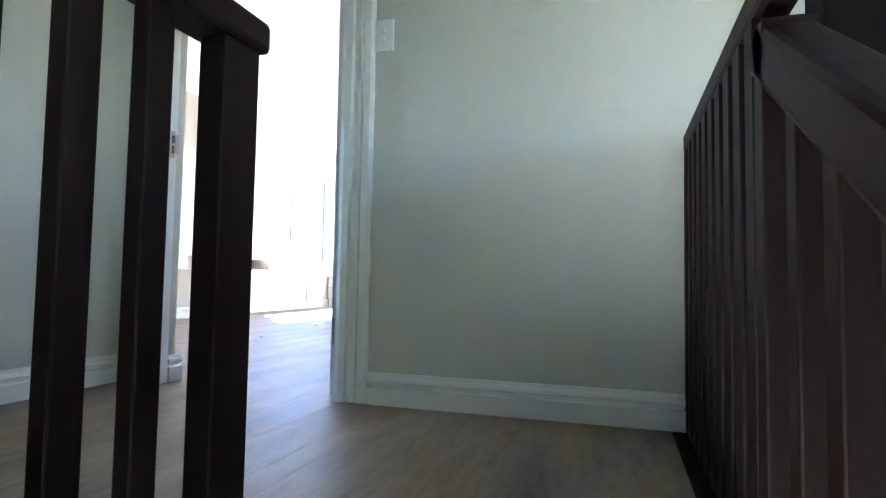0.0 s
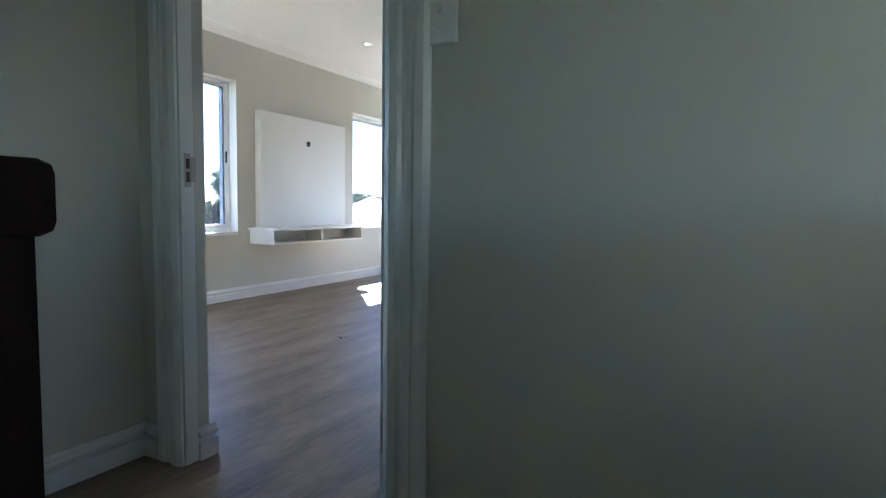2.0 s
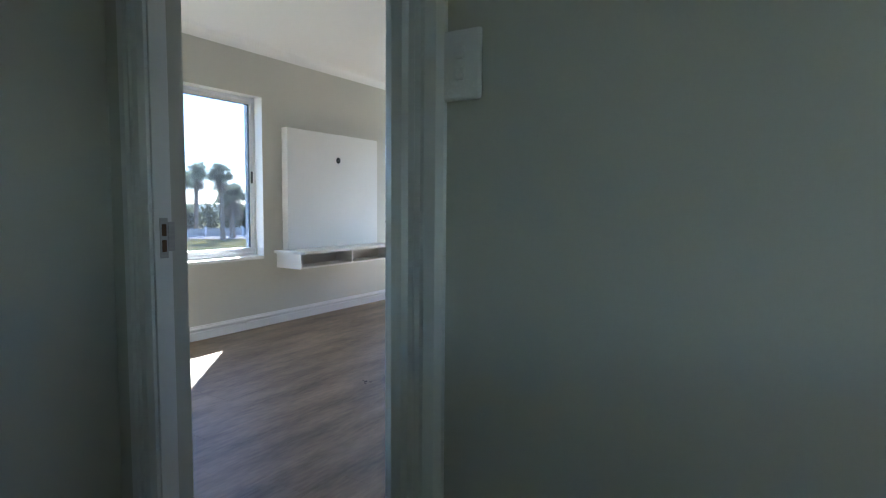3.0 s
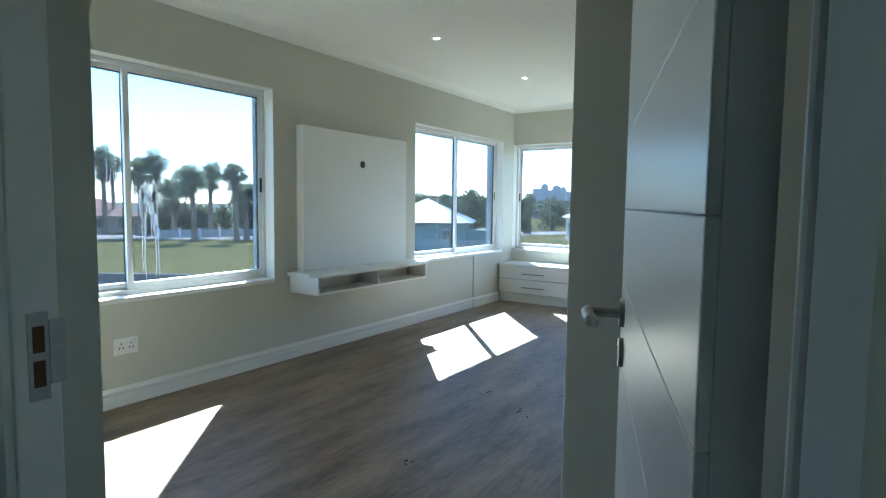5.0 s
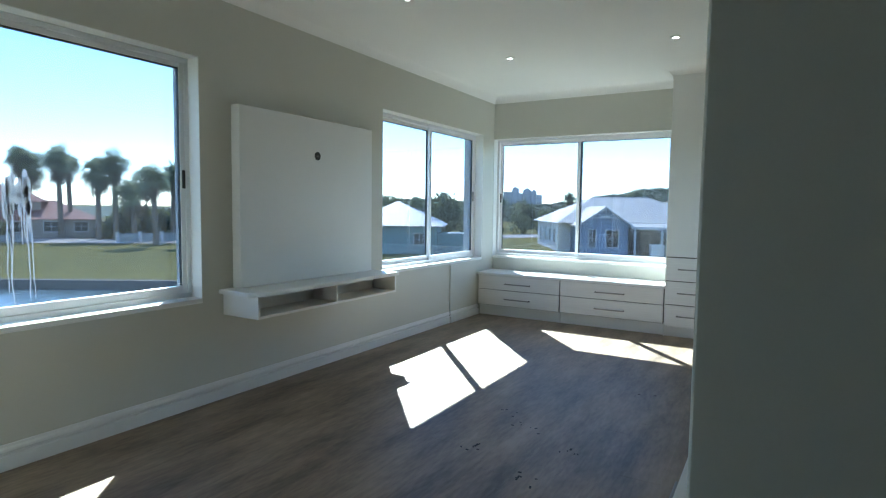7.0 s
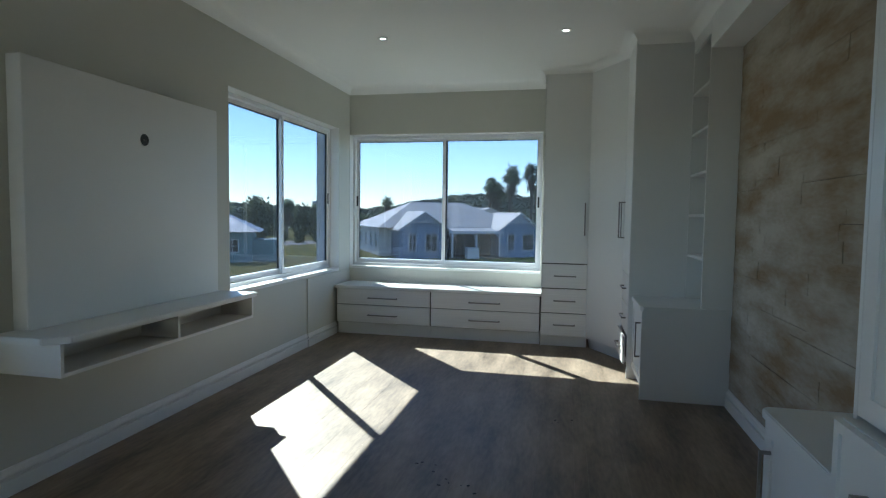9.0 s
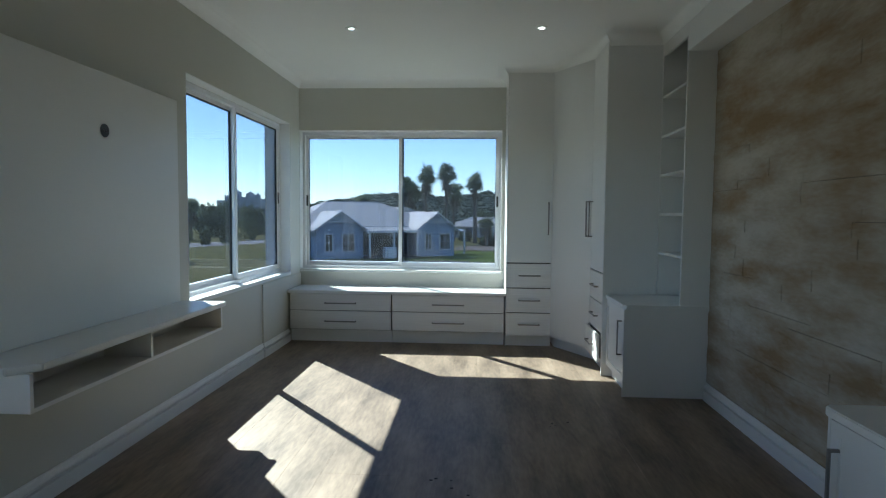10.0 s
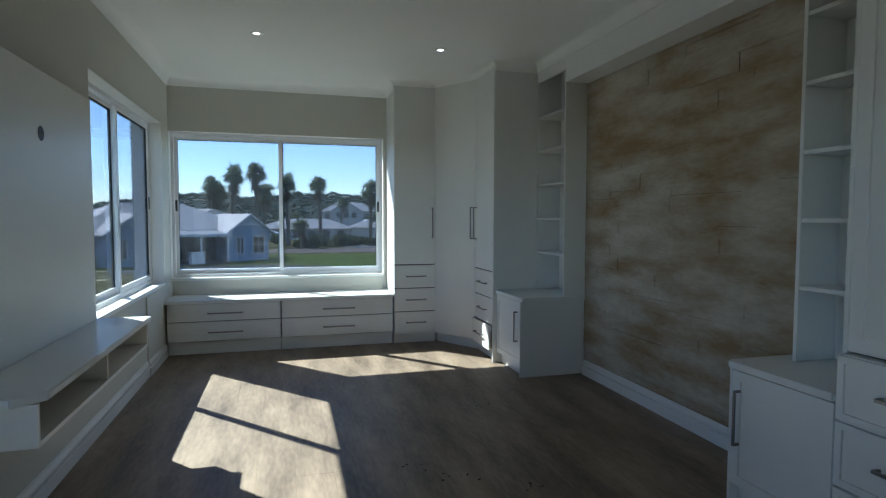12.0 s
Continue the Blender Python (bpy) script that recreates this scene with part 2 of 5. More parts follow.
def tube(bm, a, b, r0, r1=None, seg=10):
    a, b = V3(a), V3(b)
    r1 = r0 if r1 is None else r1
    d = (b - a)
    m = Matrix.Translation((a + b) / 2) @ d.to_track_quat("Z", "Y").to_matrix().to_4x4()
    bmesh.ops.create_cone(bm, cap_ends=True, segments=seg, radius1=r0, radius2=r1, depth=d.length, matrix=m)
    return bm


def bent_tube(bm, pts, r, seg=16, steps=5):
    """A round bar along a smooth curve through the points, with slightly rounded ends."""
    pts = [V3(p) for p in pts]
    line = []
    for i in range(len(pts) - 1):
        p0, p1, p2, p3 = pts[max(i - 1, 0)], pts[i], pts[i + 1], pts[min(i + 2, len(pts) - 1)]
        for k in range(steps + (i == len(pts) - 2)):
            t = k / steps
            line.append(0.5 * (2 * p1 + (p2 - p0) * t + (2 * p0 - 5 * p1 + 4 * p2 - p3) * t * t + (3 * p1 - p0 - 3 * p2 + p3) * t ** 3))
    rings = []
    for i, p in enumerate(line):
        d = (line[min(i + 1, len(line) - 1)] - line[max(i - 1, 0)]).normalized()
        u = d.cross(V3((0, 0, 1))).normalized()
        v = u.cross(d)
        k = 0.86 if i in (0, len(line) - 1) else 1.0
        rings.append([bm.verts.new(p + (u * math.cos(2 * math.pi * a / seg) + v * math.sin(2 * math.pi * a / seg)) * r * k) for a in range(seg)])
    fs = [bm.faces.new(rings[0]), bm.faces.new(rings[-1])]
    for a, b in zip(rings, rings[1:]):
        for q in range(seg):
            fs.append(bm.faces.new((a[q], a[(q + 1) % seg], b[(q + 1) % seg], b[q])))
    bmesh.ops.recalc_face_normals(bm, faces=fs)
    return bm


def sweep(profile, path, closed=True, bm=None):
    """Draws a profile of (out, z) along a flat path of (x, y); out points to the right of the way."""
    bm = bm or bmesh.new()
    k = len(path)
    rings = []
    for i in range(k):
        p = V3((*path[i], 0))
        d0 = (p - V3((*path[i - 1], 0))) if (closed or i > 0) else (V3((*path[i + 1], 0)) - p)
        d1 = (V3((*path[(i + 1) % k], 0)) - p) if (closed or i < k - 1) else d0
        n0, n1 = V3((d0.y, -d0.x, 0)).normalized(), V3((d1.y, -d1.x, 0)).normalized()
        off = (n0 + n1)
        off = off / max(off.dot(n0), 0.2)
        rings.append([bm.verts.new(p + off * o + V3((0, 0, z))) for o, z in profile])
    q = len(profile)
    fs = []
    for i in range(k if closed else k - 1):
        a, b = rings[i], rings[(i + 1) % k]
        for j in range(q):
            fs.append(bm.faces.new((a[j], a[(j + 1) % q], b[(j + 1) % q], b[j])))
    if not closed:
        fs += [bm.faces.new(rings[0]), bm.faces.new(rings[-1])]
    bmesh.ops.recalc_face_normals(bm, faces=fs)
    return bm


def mesh_of(name, bm, mat, smooth=False):
    me = bpy.data.meshes.new(name)
    bm.to_mesh(me)
    bm.free()
    me.materials.append(mat)
    if smooth:
        for p in me.polygons:
            p.use_smooth = True
    return me


def part(name, bm, mat, parent, label="", smooth=False, m=None):
    ob = new(name, bm if isinstance(bm, bpy.types.Mesh) else mesh_of(name, bm, mat, smooth))
    ob.parent = parent
    if m is not None:
        ob.matrix_basis = m
    return tagged(ob, label)


def structure(name, bm, mat, label, category):
    return tagged(new(name, mesh_of(name, bm, mat)), label, category, kind="structure")


def thing(name, m, label, category, group="", kind=""):
    ob = new(name)
    ob.empty_display_size = 0.1
    ob.matrix_basis = m
    return tagged(ob, label, category, group, kind)

# ---------- plan ----------
CEIL = 2.575
OUT = 0.175           # outer walls
FAR = 8.29            # inside face of the far wall
SOUTH = 1.685         # room side of the hall wall
HALL = 1.575          # hall side of it
SILL = 0.63
HEAD1, HEAD2, HEAD3 = 2.11, 2.09, 2.07      # lintels of the three windows
W1 = (2.13, 4.215)
W2 = (6.04, 8.0)
W3 = (0.0, 2.055)
DOOR = (2.64, 3.514)
EAST = 3.40

# ---------- walls, floor, ceiling ----------
structure("wall_west", boxes(
    (-OUT, 0, HALL, W1[0], -3.4, 2.75), (-OUT, 0, W1[1], W2[0], -3.4, 2.75), (-OUT, 0, W2[1], FAR, -3.4, 2.75),
    (-OUT, 0, *W1, -3.4, SILL), (-OUT, 0, *W1, HEAD1, 2.75), (-OUT, 0, *W2, -3.4, SILL), (-OUT, 0, *W2, HEAD2, 2.75)),
    M_WALL, "greige painted plaster wall with two windows", "wall")
structure("wall_west_outer", boxes(
    (-0.25, -OUT, HALL, W1[0] - 0.3, -3.4, 2.75), (-0.25, -OUT, W1[1], W2[0] - 0.3, -3.4, 2.75), (-0.25, -OUT, W2[1], FAR + 0.25, -3.4, 2.75),
    (-0.25, -OUT, W1[0] - 0.3, W1[1], -3.4, SILL), (-0.25, -OUT, W1[0] - 0.3, W1[1], 2.45, 2.75), (-0.25, -OUT, W2[0] - 0.3, W2[1], -3.4, SILL), (-0.25, -OUT, W2[0] - 0.3, W2[1], 2.45, 2.75)),
    M_PLASTER_OUT, "white plastered outer face of the wall", "wall")
structure("wall_north_outer", boxes(
    (-0.25, W3[0], FAR + 0.175, FAR + 0.25, -3.4, 2.75), (W3[1], 3.75, FAR + 0.175, FAR + 0.25, -3.4, 2.75),
    (*W3, FAR + 0.175, FAR + 0.25, -3.4, SILL), (*W3, FAR + 0.175, FAR + 0.25, 2.45, 2.75)),
    M_PLASTER_OUT, "white plastered outer face of the far wall", "wall")
structure("wall_north", boxes(
    (-OUT, W3[0], FAR, FAR + 0.175, -3.4, 2.75), (W3[1], 3.75, FAR, FAR + 0.175, -3.4, 2.75),
    (*W3, FAR, FAR + 0.175, -3.4, SILL + 0.01), (*W3, FAR, FAR + 0.175, HEAD3, 2.75)),
    M_WALL, "greige painted plaster wall above a window seat", "wall")
structure("wall_east", boxes((EAST, 3.75, 2.86, FAR, -0.1, 2.75)), M_WALL, "plastered wall behind the built-in closets", "wall")
structure("wall_alcove", boxes((3.60, 3.75, SOUTH, 2.86, -0.1, 2.75)), M_WALL, "painted plaster wall behind the open door", "wall")
structure("wall_return", boxes((2.928, 3.60, 2.778, 2.86, 0, CEIL), bevel=0.004), M_WALL, "short greige painted wall beside the closet", "wall")
structure("wall_south", boxes(
    (0, DOOR[0], HALL, SOUTH, -3.4, 2.75), (DOOR[1], 7.9, HALL, SOUTH, -3.4, 2.75), (*DOOR, HALL, SOUTH, 2.06, 2.75)),
    M_WALL, "greige painted hall wall with a doorway", "wall")
structure("wall_hall_west", boxes((2.23, 2.43, -3.5, HALL, -0.1, 2.75)), M_WALL, "greige painted hall wall", "wall")
structure("wall_hall_south", boxes((2.13, 7.9, -3.7, -3.5, -3.4, 2.75)), M_WALL, "greige painted wall at the back of the hall", "wall")
structure("wall_hall_east", boxes(
    (7.7, 7.9, -3.5, -0.85, -3.4, 2.75), (7.7, 7.9, -0.05, HALL, -3.4, 2.75), (7.7, 7.9, -0.85, -0.05, -3.4, 0.85), (7.7, 7.9, -0.85, -0.05, 1.65, 2.75)),
    M_WALL, "greige wall of the stairwell with a window opening", "wall")
structure("ceiling", boxes((-0.25, 3.75, SOUTH, FAR + 0.25, CEIL, CEIL + 0.2)), M_CEIL, "white painted plaster ceiling", "ceiling")
structure("ceiling_hall", boxes((2.13, 7.9, -3.7, SOUTH - 0.002, CEIL, CEIL + 0.2)), M_CEIL, "white painted hall ceiling", "ceiling")
floor = structure("floor", boxes((-0.02, 3.72, 1.5, FAR + 0.02, -0.12, -0.006), (2.2, 3.80, -3.5, 1.5, -0.12, -0.006), (3.80, 4.76, 0.45, 1.5, -0.12, -0.006)),
                  M_SUBFLOOR, "grey-brown wood-look plank floor", "floor")

# cornice round the room, over closets and bulkhead
ROOM = [(0, SOUTH), (0, FAR), (2.09, FAR), (2.09, 7.87), (2.51, 7.87), (2.79, 7.42), (2.79, 6.93), (3.17, 6.93), (3.17, 3.9), (2.93, 3.9), (2.93, 2.778), (3.60, 2.778), (3.60, SOUTH)]
_cove = [(0.0, CEIL - 0.0005), (0.0, CEIL - 0.088), (0.006, CEIL - 0.088), (0.009, CEIL - 0.076), (0.014, CEIL - 0.062), (0.021, CEIL - 0.048), (0.031, CEIL - 0.035), (0.044, CEIL - 0.023),
         (0.058, CEIL - 0.014), (0.074, CEIL - 0.0075), (0.090, CEIL - 0.0035), (0.104, CEIL - 0.001)]
_co = structure("cornice", sweep(_cove, ROOM), M_CEIL, "white coved plaster cornice", "cornice")
for _p in _co.data.polygons:
    _p.use_smooth = True
_co.data.set_sharp_from_angle(angle=radians(35))

# skirting with a moulded top
_skirt = [(0.0, 0.0), (0.022, 0.0), (0.022, 0.064), (0.020, 0.067), (0.004, 0.068), (0.003, 0.080), (0.018, 0.082), (0.021, 0.088), (0.018, 0.098), (0.009, 0.106), (0.006, 0.116), (0.0, 0.118)]


def skirting(path, label="white moulded skirting board"):
    structure("baseboard", sweep(_skirt, path, closed=False), M_TRIM, label, "baseboard")


skirting([(2.64, SOUTH), (0.0, SOUTH), (0.0, 7.25), (0.012, 7.25), (0.012, 7.885)])
skirting([(3.60, 2.778), (3.60, SOUTH), (3.514, SOUTH)])
skirting([(2.93, 2.778), (3.58, 2.778)])
skirting([(EAST - 0.045, 6.40), (EAST - 0.045, 4.32)], "white moulded skirting under the stone cladding")
skirting([(2.43, -3.5), (2.43, HALL), (2.52, HALL)])
skirting([(3.635, HALL), (4.755, HALL)])
skirting([(2.645, 1.628), (2.645, SOUTH + 0.02)], "white moulded skirting in the door reveal")

# boxed-out strip below the second window
structure("wall_casing", boxes((0.0, 0.012, 7.25, FAR, 0.0, SILL - 0.01)), M_WALL, "shallow boxed-out strip of painted wall", "wall")


# ---------- door frame and door ----------
def architrave(x0, x1, flip):
    w = x1 - x0
    prof = [(0, 0), (w, 0), (w, -0.014), (w - 0.02, -0.024), (w - 0.045, -0.024), (w - 0.052, -0.011), (w - 0.066, -0.011), (w - 0.072, -0.017), (0.05, -0.017), (0.045, -0.010), (0.038, -0.022), (0.012, -0.022), (0, -0.012)]
    if flip:
        prof = [(w - a, b) for a, b in prof]
    return [(x0 + a, HALL + b) for a, b in prof]


door_frame = thing("door_frame", pose(0, 0, 0), "white painted door frame with moulded architraves", "door frame", kind="structure")
part("architrave", prism(architrave(2.52, 2.650, False), 0, 2.2), M_TRIM, door_frame)
part("architrave", prism(architrave(3.50, 3.635, True), 0, 2.2), M_TRIM, door_frame)
part("architrave", boxes((2.52, 3.635, HALL - 0.02, HALL, 2.2, 2.34), bevel=0.004), M_TRIM, door_frame)
part("jamb", boxes((2.64, 2.658, HALL - 0.004, 1.626, 0, 2.06), bevel=0.003), M_TRIM, door_frame)
part("jamb", boxes((3.494, 3.514, HALL - 0.004, 1.626, 0, 2.06), bevel=0.003), M_TRIM, door_frame)
part("head_jamb", boxes((2.658, 3.494, HALL - 0.004, 1.626, 2.035, 2.06), bevel=0.003), M_TRIM, door_frame)
strike = part("strike_plate", boxes((2.6585, 2.661, 1.587, 1.611, 0.985, 1.102), (2.6585, 2.664, 1.611, 1.630, 1.005, 1.090)), M_STEEL, door_frame, "worn steel strike plate")
part("latch_hole", boxes((2.6605, 2.6622, 1.592, 1.606, 1.049, 1.084), bevel=0.0006), M_BRASS, strike)
part("latch_hole", boxes((2.6605, 2.6622, 1.592, 1.606, 1.003, 1.038), bevel=0.0006), M_BRASS, strike)

# the leaf, standing open: local x from the hinge to the latch, y away from the visible face
_h, _l = V3((3.452, 1.625, 0)), V3((3.206, 2.343, 0))
door_m = Matrix.Translation(_h) @ pose(0, 0, 0.008, 0, 0, math.degrees(math.atan2((_l - _h).y, (_l - _h).x)))
DOOR_W = (_l - _h).length
door = thing("door_1", door_m, "white painted door with grooved horizontal boards, standing open", "door", kind="structure")
part("leaf", boxes((0, DOOR_W, -0.032, -0.005, 0, 2.03)), M_DOOR, door)
for i in range(15):
    lo, hi = max(0.0, 0.0165 + 0.1355 * i) + 0.0004, min(0.0165 + 0.1355 * (i + 1), 2.03) - 0.0004
    if i == 0:
        lo = 0.0004
    part("board", boxes((0, DOOR_W, -0.0052, 0.004, lo, hi), bevel=0.0017), M_DOOR, door)
part("edge_strip", boxes((DOOR_W - 0.001, DOOR_W + 0.002, -0.0318, 0.0035, 0.001, 2.029)), M_DOOR, door)
BACKSET = DOOR_W - 0.082
for z in (1.058, 0.988):
    bm = bmesh.new()
    tube(bm, (BACKSET, 0.004, z), (BACKSET, 0.012, z), 0.0255, 0.0245, 28)
    rose = part("escutcheon", bm, M_STEEL, door, "brushed steel round escutcheon", smooth=False)
    if z > 1.0:
        bm = bmesh.new()
        tube(bm, (BACKSET, 0.012, z), (BACKSET, 0.062, z), 0.010, 0.010, 16)
        pts = [(BACKSET + 0.007, 0.062, z), (BACKSET - 0.020, 0.066, z + 0.002), (BACKSET - 0.037, 0.062, z - 0.004), (BACKSET - 0.057, 0.056, z - 0.008), (BACKSET - 0.077, 0.058, z - 0.003),
               (BACKSET - 0.095, 0.061, z + 0.002)]
        bent_tube(bm, pts, 0.0098)
        part("lever_handle", bm, M_STEEL, door, "curved brushed steel lever", smooth=True)
    else:
        part("keyhole", boxes((BACKSET - 0.003, BACKSET + 0.003, 0.0118, 0.0128, z - 0.012, z + 0.012), bevel=0.0004), M_BLACK, rose)
for z in (0.25, 1.78):
    bm = bmesh.new()
    tube(bm, (-0.004, -0.004, z - 0.05), (-0.004, -0.004, z + 0.05), 0.006, 0.006, 10)
    part("hinge", bm, M_STEEL, door, "steel butt hinge")


# ---------- windows ----------
def window(name, m, w, h, label, streaks=False, latches=(True, True)):
    """Two-light sliding window: local x along it, y outwards, z up, from the lower corner of its opening."""
    win = thing(name, m, label, "window", kind="structure")
    f = 0.030
    part("window_frame", boxes((0, w, 0, 0.075, 0, f), (0, w, 0, 0.075, h - f, h), (0, f, 0, 0.075, f, h - f), (w - f, w, 0, 0.075, f, h - f), (f, w - f, 0.03, 0.036, f, f + 0.014),
                               bevel=0.003), M_ALU, win)
    half = w / 2
    for side in (0, 1):
        x0, x1 = (f - 0.008, half + 0.024) if side == 0 else (half - 0.024, w - f + 0.008)
        y0, y1 = (0.040, 0.066) if side == 0 else (0.008, 0.034)
        z0, z1, s = f - 0.006, h - f + 0.006, 0.036
        sash = part("sash", boxes((x0, x0 + s, y0, y1, z0, z1), (x1 - s, x1, y0, y1, z0, z1), (x0 + s, x1 - s, y0, y1, z0, z0 + s + 0.014), (x0 + s, x1 - s, y0, y1, z1 - s, z1), bevel=0.003),
                    M_ALU, win)
        ym = (y0 + y1) / 2
        a, b, c, d = x0 + s, x1 - s, z0 + s + 0.014, z1 - s
        # Upright strips also blacken the sash sides where they are shaded.
        part("glazing_seal", boxes((a, a + 0.003, y0 + 0.006, y1, c, d), (b - 0.003, b, y0 + 0.006, y1, c, d), (a + 0.003, b - 0.003, y0 + 0.004, y1, d - 0.006, d)), M_RUBBER, sash, "black glazing seal, its upright strips also sash shade")
        pane = part("pane", boxes((a + 0.001, b - 0.001, ym - 0.002, ym + 0.002, c + 0.001, d - 0.001)), M_GLASS, sash, "glass pane tinted dark, with a pale haze veil")
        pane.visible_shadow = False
        if latches[side]:
            lx = (x0 + 0.008) if side == 0 else (x1 - 0.028)
            part("pull", boxes((lx, lx + 0.02, y0 - 0.007, y0 + 0.001, h * 0.5 - 0.055, h * 0.5 + 0.055), bevel=0.003), M_BLACK, sash, "black recessed window pull")
        if streaks:
            rnd = random.Random(5 + side)
            bm = bmesh.new()
            for i in range(9 if side else 4):
                sx = (a + 0.125 + rnd.uniform(-0.055, 0.055)) if side else (b - rnd.uniform(0.05, 0.13))
                top = c + (d - c) * (rnd.uniform(0.40, 0.49) if side else rnd.uniform(0.50, 0.62))
                end = c + (d - c) * ((rnd.uniform(0.01, 0.08) if i < 4 else rnd.uniform(0.2, 0.34)) if side else rnd.uniform(0.3, 0.46))
                z, x, wd = top, sx, (rnd.uniform(0.003, 0.0055) if side else 0.0016)
                while z > end:
                    step = rnd.uniform(0.03, 0.07)
                    nx = x + rnd.uniform(-0.004, 0.006)
                    v = [bm.verts.new((px, ym + 0.0035, pz)) for px, pz in ((x - wd, z), (x + wd, z), (nx + wd * 0.9, z - step), (nx - wd * 0.9, z - step))]
                    bm.faces.new(v)
                    z, x, wd = z - step, nx, wd * 0.955
                if side:          # the splash at the head of each run
                    for k in range(4):
                        w2, h2 = rnd.uniform(0.006, 0.013), rnd.uniform(0.02, 0.055)
                        cx, cz = sx + rnd.uniform(-0.014, 0.014), top - rnd.uniform(-0.02, 0.12)
                        bm.faces.new([bm.verts.new((cx + w2 * math.cos(q * math.pi / 4), ym + 0.0036 + 0.0002 * (k + 1) + 0.00001 * i, cz + h2 * math.sin(q * math.pi / 4))) for q in range(8)])
            part("dropping_streaks", bm, M_DROPPING, pane, "dried white bird-dropping streaks")
    return win


window("window_1", Matrix.Translation((-0.10, W1[0], SILL + 0.03)) @ pose(0, 0, 0, 0, 0, 90), W1[1] - W1[0], HEAD1 - SILL - 0.035, "white aluminium sliding window with bird-dropping streaks", True, (True, True))
window("window_2", Matrix.Translation((-0.10, W2[0], SILL + 0.03)) @ pose(0, 0, 0, 0, 0, 90), W2[1] - W2[0], HEAD2 - SILL - 0.035, "white aluminium sliding window facing the gardens", False, (False, True))
window("window_3", Matrix.Translation((W3[0], FAR + 0.10, SILL + 0.03)), W3[1] - W3[0], HEAD3 - SILL - 0.035, "white aluminium sliding window above the window seat", False, (True, True))
for nm, bm in (("window_sill", boxes((-0.104, 0.004, *W1, SILL, SILL + 0.03), bevel=0.004)), ("window_sill", boxes((-0.104, 0.004, *W2, SILL, SILL + 0.03), bevel=0.004)),
               ("window_sill", boxes((*W3, FAR - 0.004, FAR + 0.104, SILL + 0.005, SILL + 0.03), bevel=0.004))):
    structure(nm, bm, M_WHITE, "white plastered window sill", "window sill")
for w, head in ((W1, HEAD1), (W2, HEAD2)):
    structure("reveal", boxes((-0.099, -0.001, w[1] - 0.004, w[1], SILL + 0.03, head), (-0.099, -0.001, w[0], w[0] + 0.004, SILL + 0.03, head), (-0.099, -0.001, *w, head - 0.004, head)), M_WHITE,
              "white painted window reveal", "reveal")
structure("reveal", boxes((W3[0], W3[0] + 0.004, FAR + 0.001, FAR + 0.099, SILL + 0.03, HEAD3), (W3[1] - 0.004, W3[1], FAR + 0.001, FAR + 0.099, SILL + 0.03, HEAD3),
                          (*W3, FAR + 0.001, FAR + 0.099, HEAD3 - 0.004, HEAD3)), M_WHITE, "white painted window reveal", "reveal")
window("window_4", Matrix.Translation((7.74, -0.85, 0.85)) @ pose(0, 0, 0, 0, 0, 90) @ Matrix.Diagonal((1, -1, 1, 1)), 0.80, 0.80, "white aluminium sliding window of the stairwell", False, (False, False))


# ---------- cabinets ----------
def shaker(bm, w, h, t=0.018, frame=0.06, recess=0.006):
    """A front in local x (across), z (up), its face towards -y at y = -t."""
    if min(w, h) < 0.26:
        frame = 0.034
    box(bm, 0, w, -t, 0, 0, h)
    bm.faces.ensure_lookup_table()
    face = min(bm.faces, key=lambda f: f.calc_center_median().y)
    bmesh.ops.inset_individual(bm, faces=[face], thickness=frame)
    bmesh.ops.inset_individual(bm, faces=[face], thickness=0.0025)
    for v in face.verts:
        v.co.y += recess
    return bm


def bar_handle(length, upright):
    """A square bow handle standing off a front, centred, towards -y."""
    bm = bmesh.new()
    a = length / 2
    for x0, x1, y0, y1 in ((-a, a, -0.034, -0.026), (-a, -a + 0.010, -0.030, 0), (a - 0.010, a, -0.030, 0)):
        box(bm, x0, x1, y0, y1, -0.006, 0.006, bevel=0.0015)
    if upright:
        bmesh.ops.transform(bm, matrix=pose(0, 0, 0, 0, 90, 0), verts=bm.verts[:])
    return bm


def front(name, parent, m, w, h, mat, handle=None, upright=False, length=0.16, frame=0.06, flat=False, metal=None):
    """A cabinet door or drawer front under its cabinet, with its handle."""
    bm = boxes((0, w, -0.018, 0, 0, h), bevel=0.0015) if flat else shaker(bmesh.new(), w, h, frame=frame)
    ob = part(name, bm, mat, parent, m=m)
    if handle:
        part("handle", bar_handle(length, upright), metal or M_STEELD, ob, "dark nickel bow handle", m=pose(handle[0], -0.018, handle[1]))
    return ob


# window seat: two drawer units under one top
for x0, x1 in ((0.03, 1.010), (1.016, 2.075)):
    unit = thing("drawer_unit", pose(x0, 7.89, 0), "white woodgrain two-drawer unit under the window-seat top", "drawer unit", "window seat drawer units")
    w = x1 - x0
    part("carcass", boxes((0, w, 0.002, 0.39, 0.118, 0.466)), M_CARCASS, unit)
    part("plinth", boxes((0, w, 0.028, 0.39, 0, 0.118)), M_CAB, unit)
    for z0, h in ((0.124, 0.176), (0.307, 0.156)):
        front("drawer_front", unit, pose(0.003, 0, z0), w - 0.006, h, M_DRAWER, (w * 0.5, h * 0.46), length=0.30, flat=True)
tagged(new("seat_top", mesh_of("seat_top", boxes((0.014, 2.086, 7.855, FAR - 0.002, 0.468, 0.498), bevel=0.004), M_CAB)), "white window-seat top on the drawer units", "seat top")

DR = ((0.104, 0.215), (0.323, 0.228), (0.555, 0.228))    # the three drawers: height of the foot, height
TOPZ = 2.485


